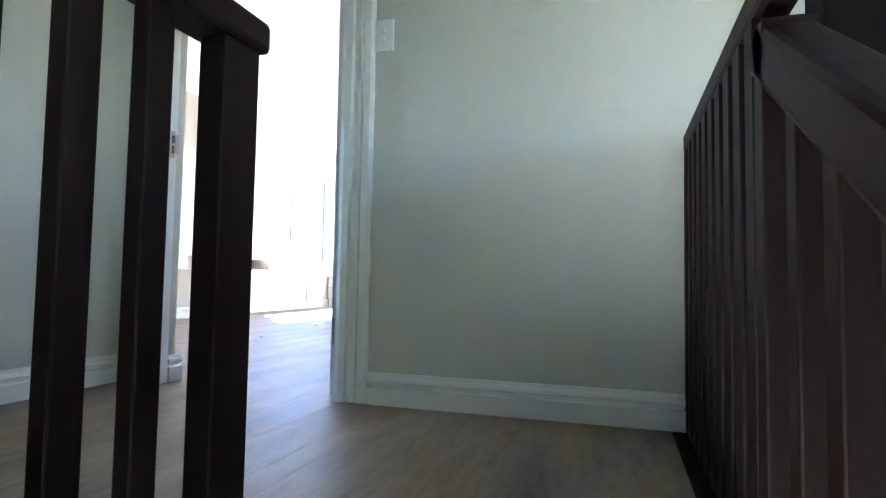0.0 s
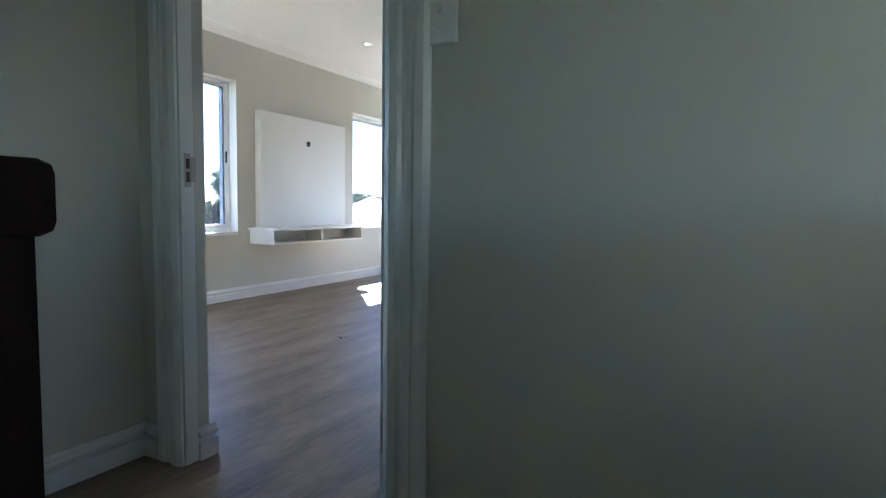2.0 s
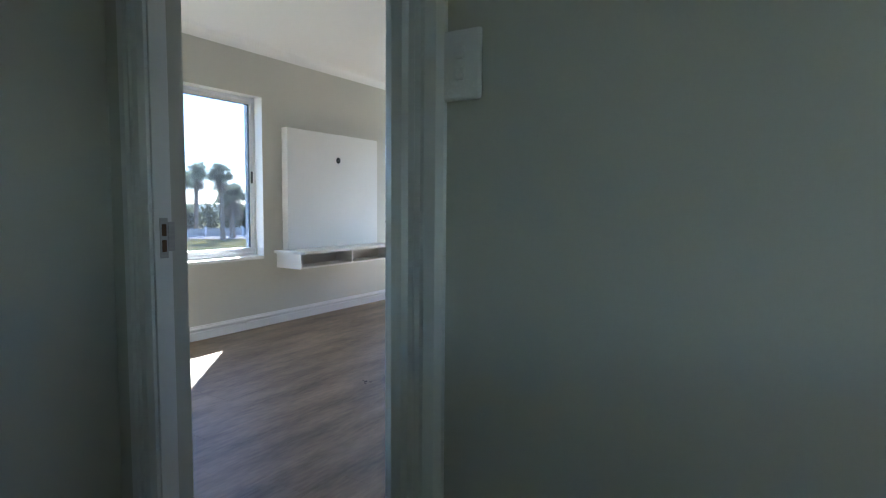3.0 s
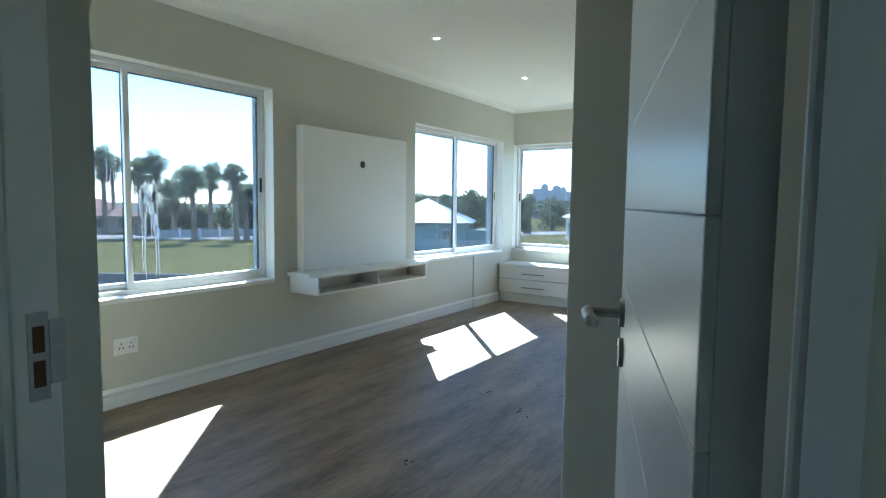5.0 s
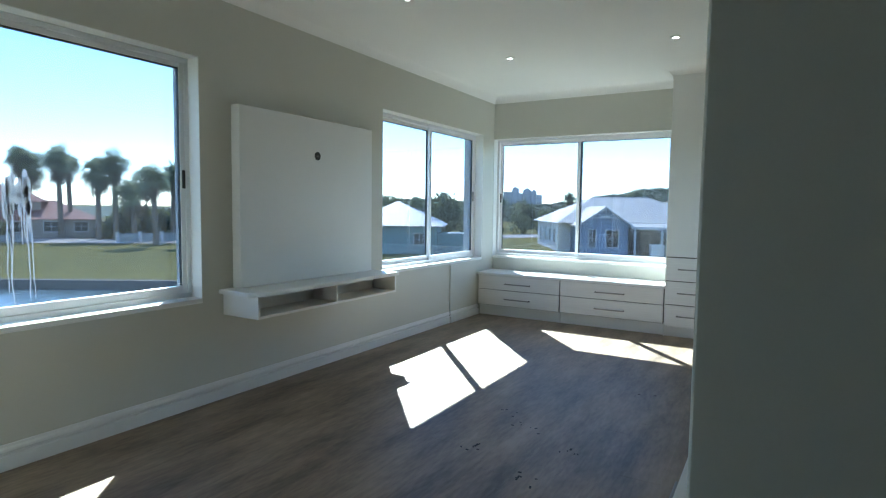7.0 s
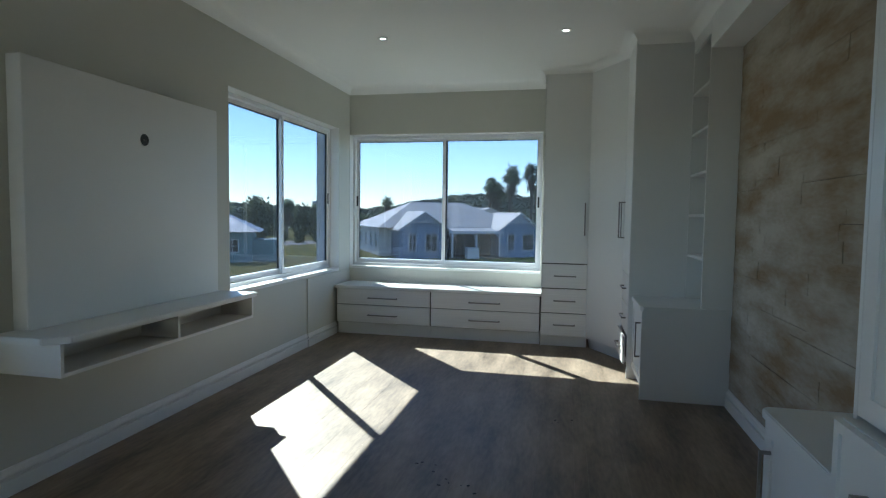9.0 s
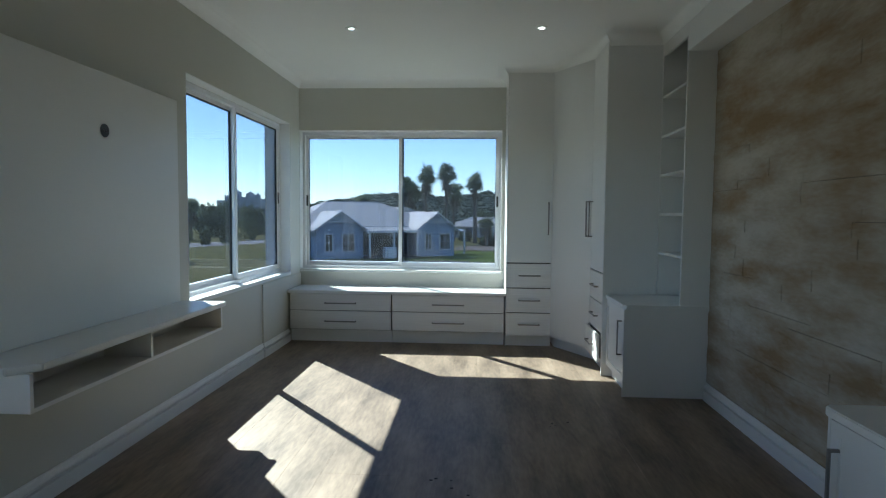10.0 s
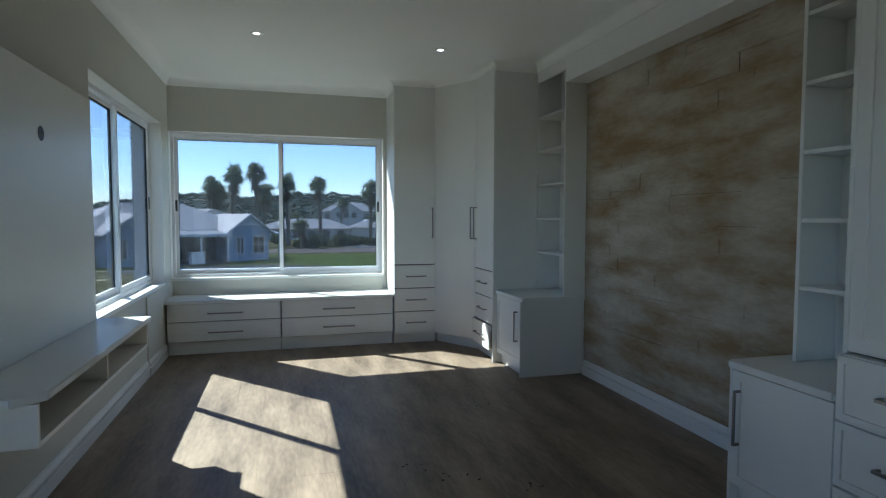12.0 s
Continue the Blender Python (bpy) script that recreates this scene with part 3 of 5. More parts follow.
def drawers_and_door(unit, m, w, handle_x, opened=0.0, flat=False, proud=0.0):
    for i, (z0, h) in enumerate(DR):
        out = Matrix.Translation((0, -opened - proud if i == 0 else -proud, 0))
        front("drawer_front", unit, m @ pose(0.002, 0, z0) @ out, w - 0.006, h - 0.006, M_DRAWER if flat else M_CAB, (w / 2, h * 0.5), length=min(0.2, w * 0.52), flat=flat)
    front("cabinet_door", unit, m @ pose(0.002, 0, 0.789), w - 0.006, TOPZ - 0.789, M_CAB, (handle_x, 0.41), True, 0.30, frame=0.07, flat=flat)


unit = thing("tall_closet", pose(2.09, 7.87, 0), "tall white closet with three drawers beside the window seat", "closet", "built-in closets")
part("carcass", boxes((0, 0.42, 0.002, 0.415, 0.1, CEIL - 0.05)), M_CARCASS, unit)
part("plinth", boxes((0, 0.42, 0.03, 0.415, 0, 0.1)), M_CAB, unit)
part("side_panel", boxes((-0.003, 0.0, -0.018, 0.415, 0, CEIL - 0.05)), M_CAB, unit)
part("frieze", boxes((0, 0.42, -0.018, 0, TOPZ, CEIL - 0.02)), M_CAB, unit)
drawers_and_door(unit, pose(0, 0, 0), 0.42, 0.375, flat=True)

unit = thing("corner_closet", pose(2.51, 7.87, 0), "tall white corner closet with one slanting full-height door", "closet", "built-in closets")
part("carcass", prism([(0, 0), (0.28, -0.45), (0.88, -0.45), (0.88, 0.41), (0, 0.41)], 0.1, CEIL - 0.05), M_CARCASS, unit)
part("plinth", prism([(0.03, 0.03), (0.31, -0.43), (0.88, -0.43), (0.88, 0.41), (0.03, 0.41)], 0, 0.1), M_CAB, unit)
_ang = math.degrees(math.atan2(-0.45, 0.28))
_len = math.hypot(0.45, 0.28)
front("cabinet_door", unit, pose(0, 0, 0.1, 0, 0, _ang) @ pose(0.006, 0, 0), _len - 0.013, TOPZ - 0.1, M_CAB, (_len - 0.045, 1.10), True, 0.30, frame=0.07, flat=True)
part("frieze", boxes((0, _len, -0.018, 0, TOPZ, CEIL - 0.02)), M_CAB, unit, m=pose(0, 0, 0, 0, 0, _ang))

unit = thing("tall_closet", pose(2.79, 7.42, 0, 0, 0, -90), "tall white closet with three drawers, the lowest ajar", "closet", "built-in closets")
part("carcass", boxes((0, 0.472, 0.002, 0.60, 0.1, CEIL - 0.05)), M_CARCASS, unit)
part("plinth", boxes((0, 0.472, 0.03, 0.60, 0, 0.1)), M_CAB, unit)
part("side_panel", boxes((0.472, 0.49, -0.018, 0.60, 0, CEIL - 0.05), bevel=0.002), M_CAB, unit)
part("frieze", boxes((0, 0.472, -0.018, 0, TOPZ, CEIL - 0.02)), M_CAB, unit)
drawers_and_door(unit, pose(0, 0, 0), 0.472, 0.045, opened=0.03, flat=True)


def low_cabinet(m, w, depth, hinge_left, label):
    """Low cupboard with an overhanging top: local x along its front, y into the wall."""
    c = thing("low_cabinet", m, label, "cabinet", "low cabinets")
    part("carcass", boxes((0, w, 0, depth, 0.09, 0.598)), M_CAB, c)
    part("plinth", boxes((0.0, w, 0.03, depth, 0, 0.09)), M_CAB, c)
    part("end_panel", boxes((w, w + 0.012, -0.018, depth, 0, 0.598)) if not hinge_left else boxes((-0.012, 0, -0.018, depth, 0, 0.598)), M_CAB, c)
    front("cabinet_door", c, pose(0.002, 0, 0.095), w - 0.004, 0.498, M_CAB, ((w - 0.045) if not hinge_left else 0.045, 0.30), True, 0.24)
    a, b = (0, w + 0.03) if not hinge_left else (-0.03, w)
    pts = [(a, depth), (a, -0.03), (b - 0.02, -0.03), (b, -0.01), (b, depth)] if not hinge_left else [(a, depth), (a, -0.01), (a + 0.02, -0.03), (b, -0.03), (b, depth)]
    bm = prism(pts, 0.60, 0.63)
    bmesh.ops.bevel(bm, geom=bm.edges[:], offset=0.004, segments=2, affect="EDGES")
    part("cabinet_top", bm, M_CAB, c)
    return c


def shelf_unit(m, w, open_left, label):
    """Open shelves above a low cabinet: local x along the wall, y into it."""
    s = thing("shelf_unit", m, label, "shelves", "open shelf units")
    d = 0.225
    for x in (0, w - 0.018):
        part("upright", boxes((x, x + 0.018, 0, d, 0.632, CEIL - 0.02), bevel=0.001), M_CAB, s)
    part("back", boxes((0.018, w - 0.018, d - 0.012, d - 0.004, 0.632, CEIL - 0.03)), M_INNER, s)
    for i in range(5):
        z = 0.952 + 0.287 * i
        part("shelf", boxes((0.0185, w - 0.0185, 0.003, d - 0.012, z - 0.009, z + 0.009), bevel=0.001), M_CAB, s)
    part("top_rail", boxes((0.018, w - 0.018, 0, 0.02, 2.40, CEIL - 0.02)), M_CAB, s)
    return s


low_cabinet(pose(2.825, 6.93, 0, 0, 0, -90), 0.495, 0.56, False, "white low cabinet under open shelves beside the stone wall")
shelf_unit(pose(3.17, 6.928, 0, 0, 0, -90), 0.51, True, "white open shelves above a low cabinet")
low_cabinet(pose(2.94, 4.385, 0, 0, 0, -90), 0.475, 0.45, True, "white shaker low cabinet under open shelves near the door")
shelf_unit(pose(3.17, 4.315, 0, 0, 0, -90), 0.413, False, "white open shelves between closet and stone wall")

unit = thing("tall_closet", pose(2.955, 3.90, 0, 0, 0, -90), "tall white shaker closet near the door with drawers", "closet", "built-in closets")
part("carcass", boxes((0.018, 1.036, 0.002, 0.44, 0.1, CEIL - 0.05)), M_CARCASS, unit)
part("plinth", boxes((0, 1.036, 0.03, 0.44, 0, 0.1)), M_CAB, unit)
part("side_panel", boxes((0, 0.018, -0.018, 0.44, 0, CEIL - 0.05), bevel=0.002), M_CAB, unit)
part("frieze", boxes((0.018, 1.036, -0.018, 0, TOPZ, CEIL - 0.02)), M_CAB, unit)
drawers_and_door(unit, pose(0.018, 0, 0), 0.508, 0.46, proud=0.045)
part("drawer_box", boxes((0.02, 1.034, -0.045, 0.001, 0.106, 0.780)), M_CAB, unit)
drawers_and_door(unit, pose(0.527, 0, 0), 0.508, 0.05, proud=0.045)

# bulkhead above the stone
structure("bulkhead", boxes((3.17, EAST, 4.317, 6.418, 2.30, CEIL - 0.001), bevel=0.002), M_WHITE, "white bulkhead above the stone wall", "bulkhead")

# ---------- floating television shelf and panel ----------
tvp = tagged(new("tv_panel", mesh_of("tv_panel", boxes((0.0, 0.078, 4.44, 5.79, 0.70, 1.865), bevel=0.004), M_CAB)), "white wall-mounted television backing panel", "wall panel")
bm = bmesh.new()
tube(bm, (0.070, 5.142, 1.598), (0.0795, 5.142, 1.598), 0.031, 0.031, 28)
part("cable_hole", bm, M_BLACK, tvp, "black round cable hole")
bm = bmesh.new()
for k in (-0.008, 0.008):
    tube(bm, (0.0795, 5.142 + k, 1.60), (0.0825, 5.142 + k, 1.592), 0.003, 0.003, 6)
part("cable_end", bm, M_STEELD, tvp, "small loose cable ends")
tv = thing("floating_shelf", pose(0, 0, 0), "white floating television shelf with two open niches", "shelf")
bm = prism([(0, 4.33), (0.26, 4.33), (0.335, 4.405), (0.335, 5.83), (0, 5.83)], 0.672, 0.70)
bmesh.ops.bevel(bm, geom=bm.edges[:], offset=0.004, segments=2, affect="EDGES")
part("shelf_top", bm, M_CAB, tv)
part("bottom_board", boxes((0, 0.318, 4.365, 5.81, 0.535, 0.551), bevel=0.001), M_CAB, tv)
part("back_board", boxes((0.0, 0.09, 4.381, 5.794, 0.551, 0.672)), M_INNER, tv)
part("end_board", boxes((0, 0.318, 4.365, 4.381, 0.551, 0.672)), M_CAB, tv)
part("end_board", boxes((0, 0.318, 5.794, 5.81, 0.551, 0.672)), M_CAB, tv)
part("divider", boxes((0.09, 0.316, 5.080, 5.096, 0.551, 0.672)), M_CAB, tv)


# ---------- switches, socket, lamps ----------
def plate(name, m, w, h, label, kinds):
    s = thing(name, m, label, "switch" if "switch" in name else "socket")
    part("plate", boxes((-w / 2, w / 2, -0.012, 0, -h / 2, h / 2), bevel=0.006), M_PLASTIC, s)
    for k, x, z in kinds:
        if k == "rocker":
            part("rocker", boxes((x - 0.009, x + 0.009, -0.018, -0.011, z - 0.012, z + 0.012), bevel=0.002), M_PLASTIC, s)
        elif k == "pin":
            part("pin_hole", boxes((x - 0.004, x + 0.004, -0.0126, -0.0115, z - 0.005, z + 0.005), bevel=0.0004), M_BLACK, s)
    return s


plate("light_switch", pose(3.670, HALL, 1.405), 0.085, 0.13, "white two-gang light switch on the hall wall", [("rocker", 0.0, 0.022), ("rocker", 0.0, -0.016)])
plate("light_switch", pose(3.192, 2.778, 1.350), 0.075, 0.114, "white light switch on the return wall", [("rocker", 0.0, 0.022), ("rocker", 0.0, -0.016)])
_pins = [("pin", x + dx, dz) for x in (-0.03, 0.03) for dx, dz in ((0, 0.016), (-0.011, -0.010), (0.011, -0.010))]
plate("wall_socket", pose(0, 3.063, 0.365, 0, 0, 90), 0.15, 0.105, "white double wall socket above the skirting", _pins + [("rocker", -0.055, 0.03), ("rocker", 0.055, 0.03)])


def downlight(x, y):
    d = thing("downlight", pose(x, y, CEIL), "small white recessed ceiling downlight", "ceiling light", "ceiling downlights")
    bm = bmesh.new()
    ring = [(0.021, 0.0), (0.046, 0.0), (0.046, -0.003), (0.040, -0.007), (0.021, -0.005)]
    prof = []
    for i in range(28):
        a = 2 * math.pi * i / 28
        prof.append([bm.verts.new((r * math.cos(a), r * math.sin(a), z - 0.0005)) for r, z in ring])
    for i in range(28):
        p, q = prof[i], prof[(i + 1) % 28]
        for j in range(5):
            bm.faces.new((p[j], p[(j + 1) % 5], q[(j + 1) % 5], q[j]))
    bmesh.ops.recalc_face_normals(bm, faces=bm.faces[:])
    part("trim_ring", bm, M_WHITE, d, smooth=True)
    bm = bmesh.new()
    tube(bm, (0, 0, -0.004), (0, 0, -0.001), 0.0215, 0.0215, 24)
    part("lens", bm, M_LAMP, d, "glowing downlight lens")
    return d


for x, y in ((0.88, 6.75), (2.26, 6.78), (0.885, 5.11), (2.24, 5.11), (0.885, 3.3), (2.24, 3.3)):
    downlight(x, y)

# ---------- stairs and balustrades ----------
stairs = thing("staircase", pose(0, 0, 0), "flight of plank-covered stairs rising to the landing", "stairs", kind="structure")
for k in range(1, 11):
    part("step", boxes((3.80, 4.70, 0.45 - 0.25 * k, 0.475 - 0.25 * (k - 1), -0.18 * k - 0.18, -0.18 * k), bevel=0.006), M_DARKWOOD, stairs)
part("landing_nosing", boxes((3.80, 4.70, 0.44, 0.475, -0.18, -0.001), bevel=0.006), M_DARKWOOD, stairs)
structure("lower_floor", boxes((2.13, 7.9, -3.7, SOUTH, -3.29, -3.2)), M_SUBFLOOR, "floor of the stairwell below", "floor")


def balustrade(name, label, posts, rails, post_size=(0.04, 0.055)):
    b = thing(name, pose(0, 0, 0), label, "balustrade")
    for n, x, y, sx, sy, z0, z1 in posts:
        part(n, boxes((x - sx / 2, x + sx / 2, y - sy / 2, y + sy / 2, z0, z1), bevel=0.004), M_DARKWOOD, b)
    for n, a, c, w, h in rails:
        a, c = V3(a), V3(c)
        L = (c - a).length
        bm = boxes((-w / 2, w / 2, 0, L, -h / 2, h / 2), bevel=0.012)
        q = (c - a).to_track_quat("Y", "Z").to_matrix().to_4x4()
        part(n, bm, M_DARKWOOD, b, m=Matrix.Translation(a) @ q)
    return b


_left = [("end_post", 3.836, 0.474, 0.056, 0.102, -0.1, 0.905)] + [("baluster", 3.824, 0.437 - 0.134 * i, 0.034, 0.054, -0.1, 0.905) for i in range(1, 30)]
balustrade("balustrade", "dark-stained wooden balustrade along the hall", _left, [("handrail", (3.833, -3.4, 0.933), (3.833, 0.535, 0.933), 0.102, 0.062), ("bottom_rail", (3.831, -3.4, 0.03), (3.831, 0.43, 0.03), 0.04, 0.05)])
_right = [("end_post", 4.773, 0.525, 0.075, 0.055, -0.25, 0.86), ("wall_post", 4.768, 1.546, 0.055, 0.056, 0, 0.90)] + [
    ("baluster", 4.768, 1.55 - 0.104 * i, 0.055, 0.064, 0, 0.90) for i in range(1, 10)] + [
    ("baluster", 4.773, 0.525 - 0.135 * i, 0.062, 0.045, -0.18 - 0.0837 * i, 0.80 - 0.0837 * i) for i in range(1, 15)]
balustrade("balustrade", "dark-stained wooden balustrade beside the stairs", _right, [
    ("handrail", (4.768, 1.575, 0.925), (4.768, 0.47, 0.925), 0.058, 0.065), ("handrail", (4.773, 0.57, 0.842), (4.773, -1.55, -0.472), 0.075, 0.085), ("bottom_rail", (4.768, 1.573, 0.02), (4.768, 0.60, 0.02), 0.05, 0.05)])
_back = [("newel_post", 4.90, 0.66, 0.10, 0.10, -0.6, 1.25)] + [("baluster", 5.0 + 0.12 * i, 0.66, 0.035, 0.035, -0.1, 0.93) for i in range(22)]
balustrade("balustrade", "dark-stained newel post and rail beyond the stairs", _back, [("handrail", (4.90, 0.66, 0.95), (7.70, 0.66, 0.95), 0.06, 0.075), ("bottom_rail", (4.90, 0.66, -0.09), (7.70, 0.66, -0.09), 0.05, 0.06)])
structure("landing_edge", boxes((4.70, 4.81, 0.50, HALL, -0.3, 0.0)), M_DARKWOOD, "dark wooden edge of the landing", "trim")

# ---------- scraps on the floor ----------
_r = random.Random(3)
bm = bmesh.new()
for cx, cy, n in ((1.72, 4.55, 8), (1.85, 4.95, 6), (2.05, 4.35, 6), (1.62, 5.1, 4), (2.15, 4.75, 5), (2.3, 5.9, 5), (1.9, 3.4, 6)):
    for i in range(n):
        x, y, s = cx + _r.gauss(0, 0.045), cy + _r.gauss(0, 0.03), _r.uniform(0.003, 0.010)
        box(bm, -s, s, -s * 0.5, s * 0.5, 0.0, s * 0.35, m=Matrix.Translation((x, y, 0.0005)) @ pose(0, 0, 0, 0, 0, _r.uniform(0, 180)))
tagged(new("floor_scraps", mesh_of("floor_scraps", bm, M_DEBRIS)), "small dark scraps scattered on the plank floor", "debris", kind="stuff")

# ---------- outdoors ----------
GROUND = -3.0
A, N = V3((0.85, 0.53, 0)).normalized(), V3((-0.53, 0.85, 0)).normalized()     # along and across the canal


def across(rows, mat, name, label, cat, a0=-1500, a1=1500):
    """A sheet drawn along the canal from rows of (distance across, height)."""
    bm = bmesh.new()
    steps = [a0, -300, -150, -80, -40, 0, 40, 80, 150, 300, a1]
    grid = [[bm.verts.new(A * s + N * d + V3((0, 0, z))) for d, z in rows] for s in steps]
    for i in range(len(steps) - 1):
        for j in range(len(rows) - 1):
            bm.faces.new((grid[i][j], grid[i + 1][j], grid[i + 1][j + 1], grid[i][j + 1]))
    bmesh.ops.recalc_face_normals(bm, faces=bm.faces[:])
    return structure(name, bm, mat, label, cat)


across([(-1500, -3.3), (14, -3.3), (17.5, -3.3), (17.6, -5.5), (31.4, -5.5), (31.5, GROUND), (60, GROUND), (120, GROUND), (1800, GROUND)], M_GRASS, "ground", "mown lawns on both banks of the canal", "ground")
across([(17.3, -3.42), (31.65, -3.42)], M_WATER, "water", "still blue-green canal water", "water")
quay = across([(31.2, -5.4), (31.2, GROUND + 0.06), (31.8, GROUND + 0.06), (31.8, GROUND - 0.05)], M_QUAY, "quay_wall", "dark weathered concrete quay edge", "quay")


def strip(name, pts, w, z, mat, label, cat):
    bm = bmesh.new()
    rows = []
    for i, p in enumerate(pts):
        d = (V3((*pts[min(i + 1, len(pts) - 1)], 0)) - V3((*pts[max(i - 1, 0)], 0))).normalized()
        n = V3((-d.y, d.x, 0))
        rows.append([bm.verts.new(V3((*p, z)) + n * k * w / 2) for k in (-1, 1)])
    for a, b in zip(rows, rows[1:]):
        bm.faces.new((a[0], b[0], b[1], a[1]))
    bmesh.ops.recalc_face_normals(bm, faces=bm.faces[:])
    return structure(name, bm, mat, label, cat)


strip("road", [(-130, 3), (-95, 20), (-66, 35.5), (-59, 40.5), (-54, 46), (-48, 52), (-40, 66), (-26, 100)], 8, GROUND + 0.03, M_PAVING, "pale paved road behind the palms", "road")
strip("lawn", [(-3.5, 62.5), (2, 61.5), (8, 60.5), (30, 58)], 17, GROUND + 0.02, M_LAWN, "fresh green garden lawn", "lawn")
strip("driveway", [(-12, 50.5), (-6, 52.5), (-1, 53.6), (4, 51)], 4.2, GROUND + 0.035, M_SHADEPAVING, "dark drive with the blue house's shadow put into its colour", "driveway")
strip("garden_bed", [(-1, 77), (4, 76), (12, 77), (24, 80)], 10, GROUND + 0.05, M_MULCH, "brown mulched garden bed with rocks", "garden bed")
strip("pavement", [(9, 86), (16, 88), (40, 96)], 5, GROUND + 0.03, M_PAVING, "pale gravel drive before the far house", "pavement")


def clumps(name, m, size, count, seed, label, cat, mat=None, group="", leaf=0.35):
    """A shrub: many small leaf blades thrown round a few uneven lumps."""
    rnd = random.Random(seed)
    lumps = [(V3((rnd.uniform(-0.6, 0.6) * size[0], rnd.uniform(-0.6, 0.6) * size[1], rnd.uniform(0.25, 0.65) * size[2])), rnd.uniform(0.3, 0.55)) for _ in range(7)]
    bm = bmesh.new()
    for i in range(count):
        c, r = rnd.choice(lumps)
        d = V3((rnd.gauss(0, 1), rnd.gauss(0, 1), rnd.gauss(0, 1))).normalized() * r * rnd.uniform(0.6, 1.05)
        p = c + V3((d.x * size[0], d.y * size[1], d.z * size[2]))
        if p.z < 0.05:
            p.z = rnd.uniform(0.05, 0.4) * size[2]
        q = Euler((rnd.uniform(0, 6.3), rnd.uniform(0, 6.3), rnd.uniform(0, 6.3))).to_matrix()
        s = leaf * rnd.uniform(0.6, 1.4)
        vs = [bm.verts.new(p + q @ V3(v)) for v in ((-s, 0, 0), (0, -s * 0.45, 0), (s, 0, 0), (0, s * 0.45, 0.1 * s))]
        bm.faces.new(vs)
    ob = new(name, mesh_of(name, bm, mat or M_BUSH))
    ob.matrix_basis = m
    return tagged(ob, label, cat, group)


def palm_meshes(seed, height, crown=1.0, skirt=True):
    rnd = random.Random(seed)
    trunk = bmesh.new()
    seg, prev = 8, None
    lean = V3((rnd.uniform(-0.25, 0.25), rnd.uniform(-0.25, 0.25), 0))
    for i in range(seg + 1):
        f = i / seg
        r = (0.31 - 0.08 * f) * (1.25 if i == 0 else 1) * rnd.uniform(0.95, 1.05)
        c = lean * f * f * height * 0.12 + V3((0, 0, f * height))
        ring = [trunk.verts.new(c + V3((r * math.cos(a * math.pi / 5), r * math.sin(a * math.pi / 5), 0))) for a in range(10)]
        if prev:
            for a in range(10):
                trunk.faces.new((prev[a], prev[(a + 1) % 10], ring[(a + 1) % 10], ring[a]))
        prev = ring
    top = lean * height * 0.12 + V3((0, 0, height))

    def fan(bm, base, way, ln, droop, blades=11):
        """One fan leaf: a stalk, then blades spread from its tip."""
        side = way.cross(V3((0, 0, 1))).normalized() if abs(way.z) < 0.98 else V3((1, 0, 0))
        up = side.cross(way).normalized()
        roll = rnd.uniform(-1.1, 1.1)              # each leaf hangs at its own slant
        side, up = side * math.cos(roll) + up * math.sin(roll), up * math.cos(roll) - side * math.sin(roll)
        tip = base + way * ln * rnd.choice((0.15, 0.32, 0.5))
        w = 0.025
        bm.faces.new([bm.verts.new(v) for v in (base - side * w, base + side * w, tip + side * w, tip - side * w)])
        for k in range(blades):
            a = (k / (blades - 1) - 0.5) * 2.7
            d = way * math.cos(a) + side * math.sin(a)
            L = ln * 0.66 * (1 - 0.12 * abs(a)) * rnd.uniform(0.85, 1.1)
            b1 = tip + d * L * 0.55 + up * 0.05 * ln
            b2 = tip + d * L - V3((0, 0, droop * L * 0.5))
            s = d.cross(up).normalized() * 0.033 * ln
            bm.faces.new([bm.verts.new(v) for v in (tip, b1 - s, b2, b1 + s)])

    green, dead = bmesh.new(), bmesh.new()
    for i in range(64):
        el = rnd.uniform(-0.85, 1.5)
        az = rnd.uniform(0, 2 * math.pi)
        way = V3((math.cos(az) * math.cos(el), math.sin(az) * math.cos(el), math.sin(el)))
        fan(green, top + V3((0, 0, rnd.uniform(-0.3, 0.2))), way, rnd.uniform(1.15, 1.7) * crown, rnd.uniform(0.15, 0.6))
    if skirt:
        for i in range(34):
            az = rnd.uniform(0, 2 * math.pi)
            el = rnd.uniform(-1.45, -0.8)
            way = V3((math.cos(az) * math.cos(el), math.sin(az) * math.cos(el), math.sin(el)))
            fan(dead, top - V3((0, 0, rnd.uniform(0.1, 1.4))), way, rnd.uniform(1.0, 1.6) * crown, 0.6, 7)
    return mesh_of("trunk", trunk, M_TRUNK, True), mesh_of("crown", green, M_LEAF), (mesh_of("dry_skirt", dead, M_DEADLEAF) if skirt else None)


PALM_KINDS = [palm_meshes(21, 8.2), palm_meshes(22, 9.4), palm_meshes(23, 7.4, 1.1), palm_meshes(24, 5.0, 1.15)]


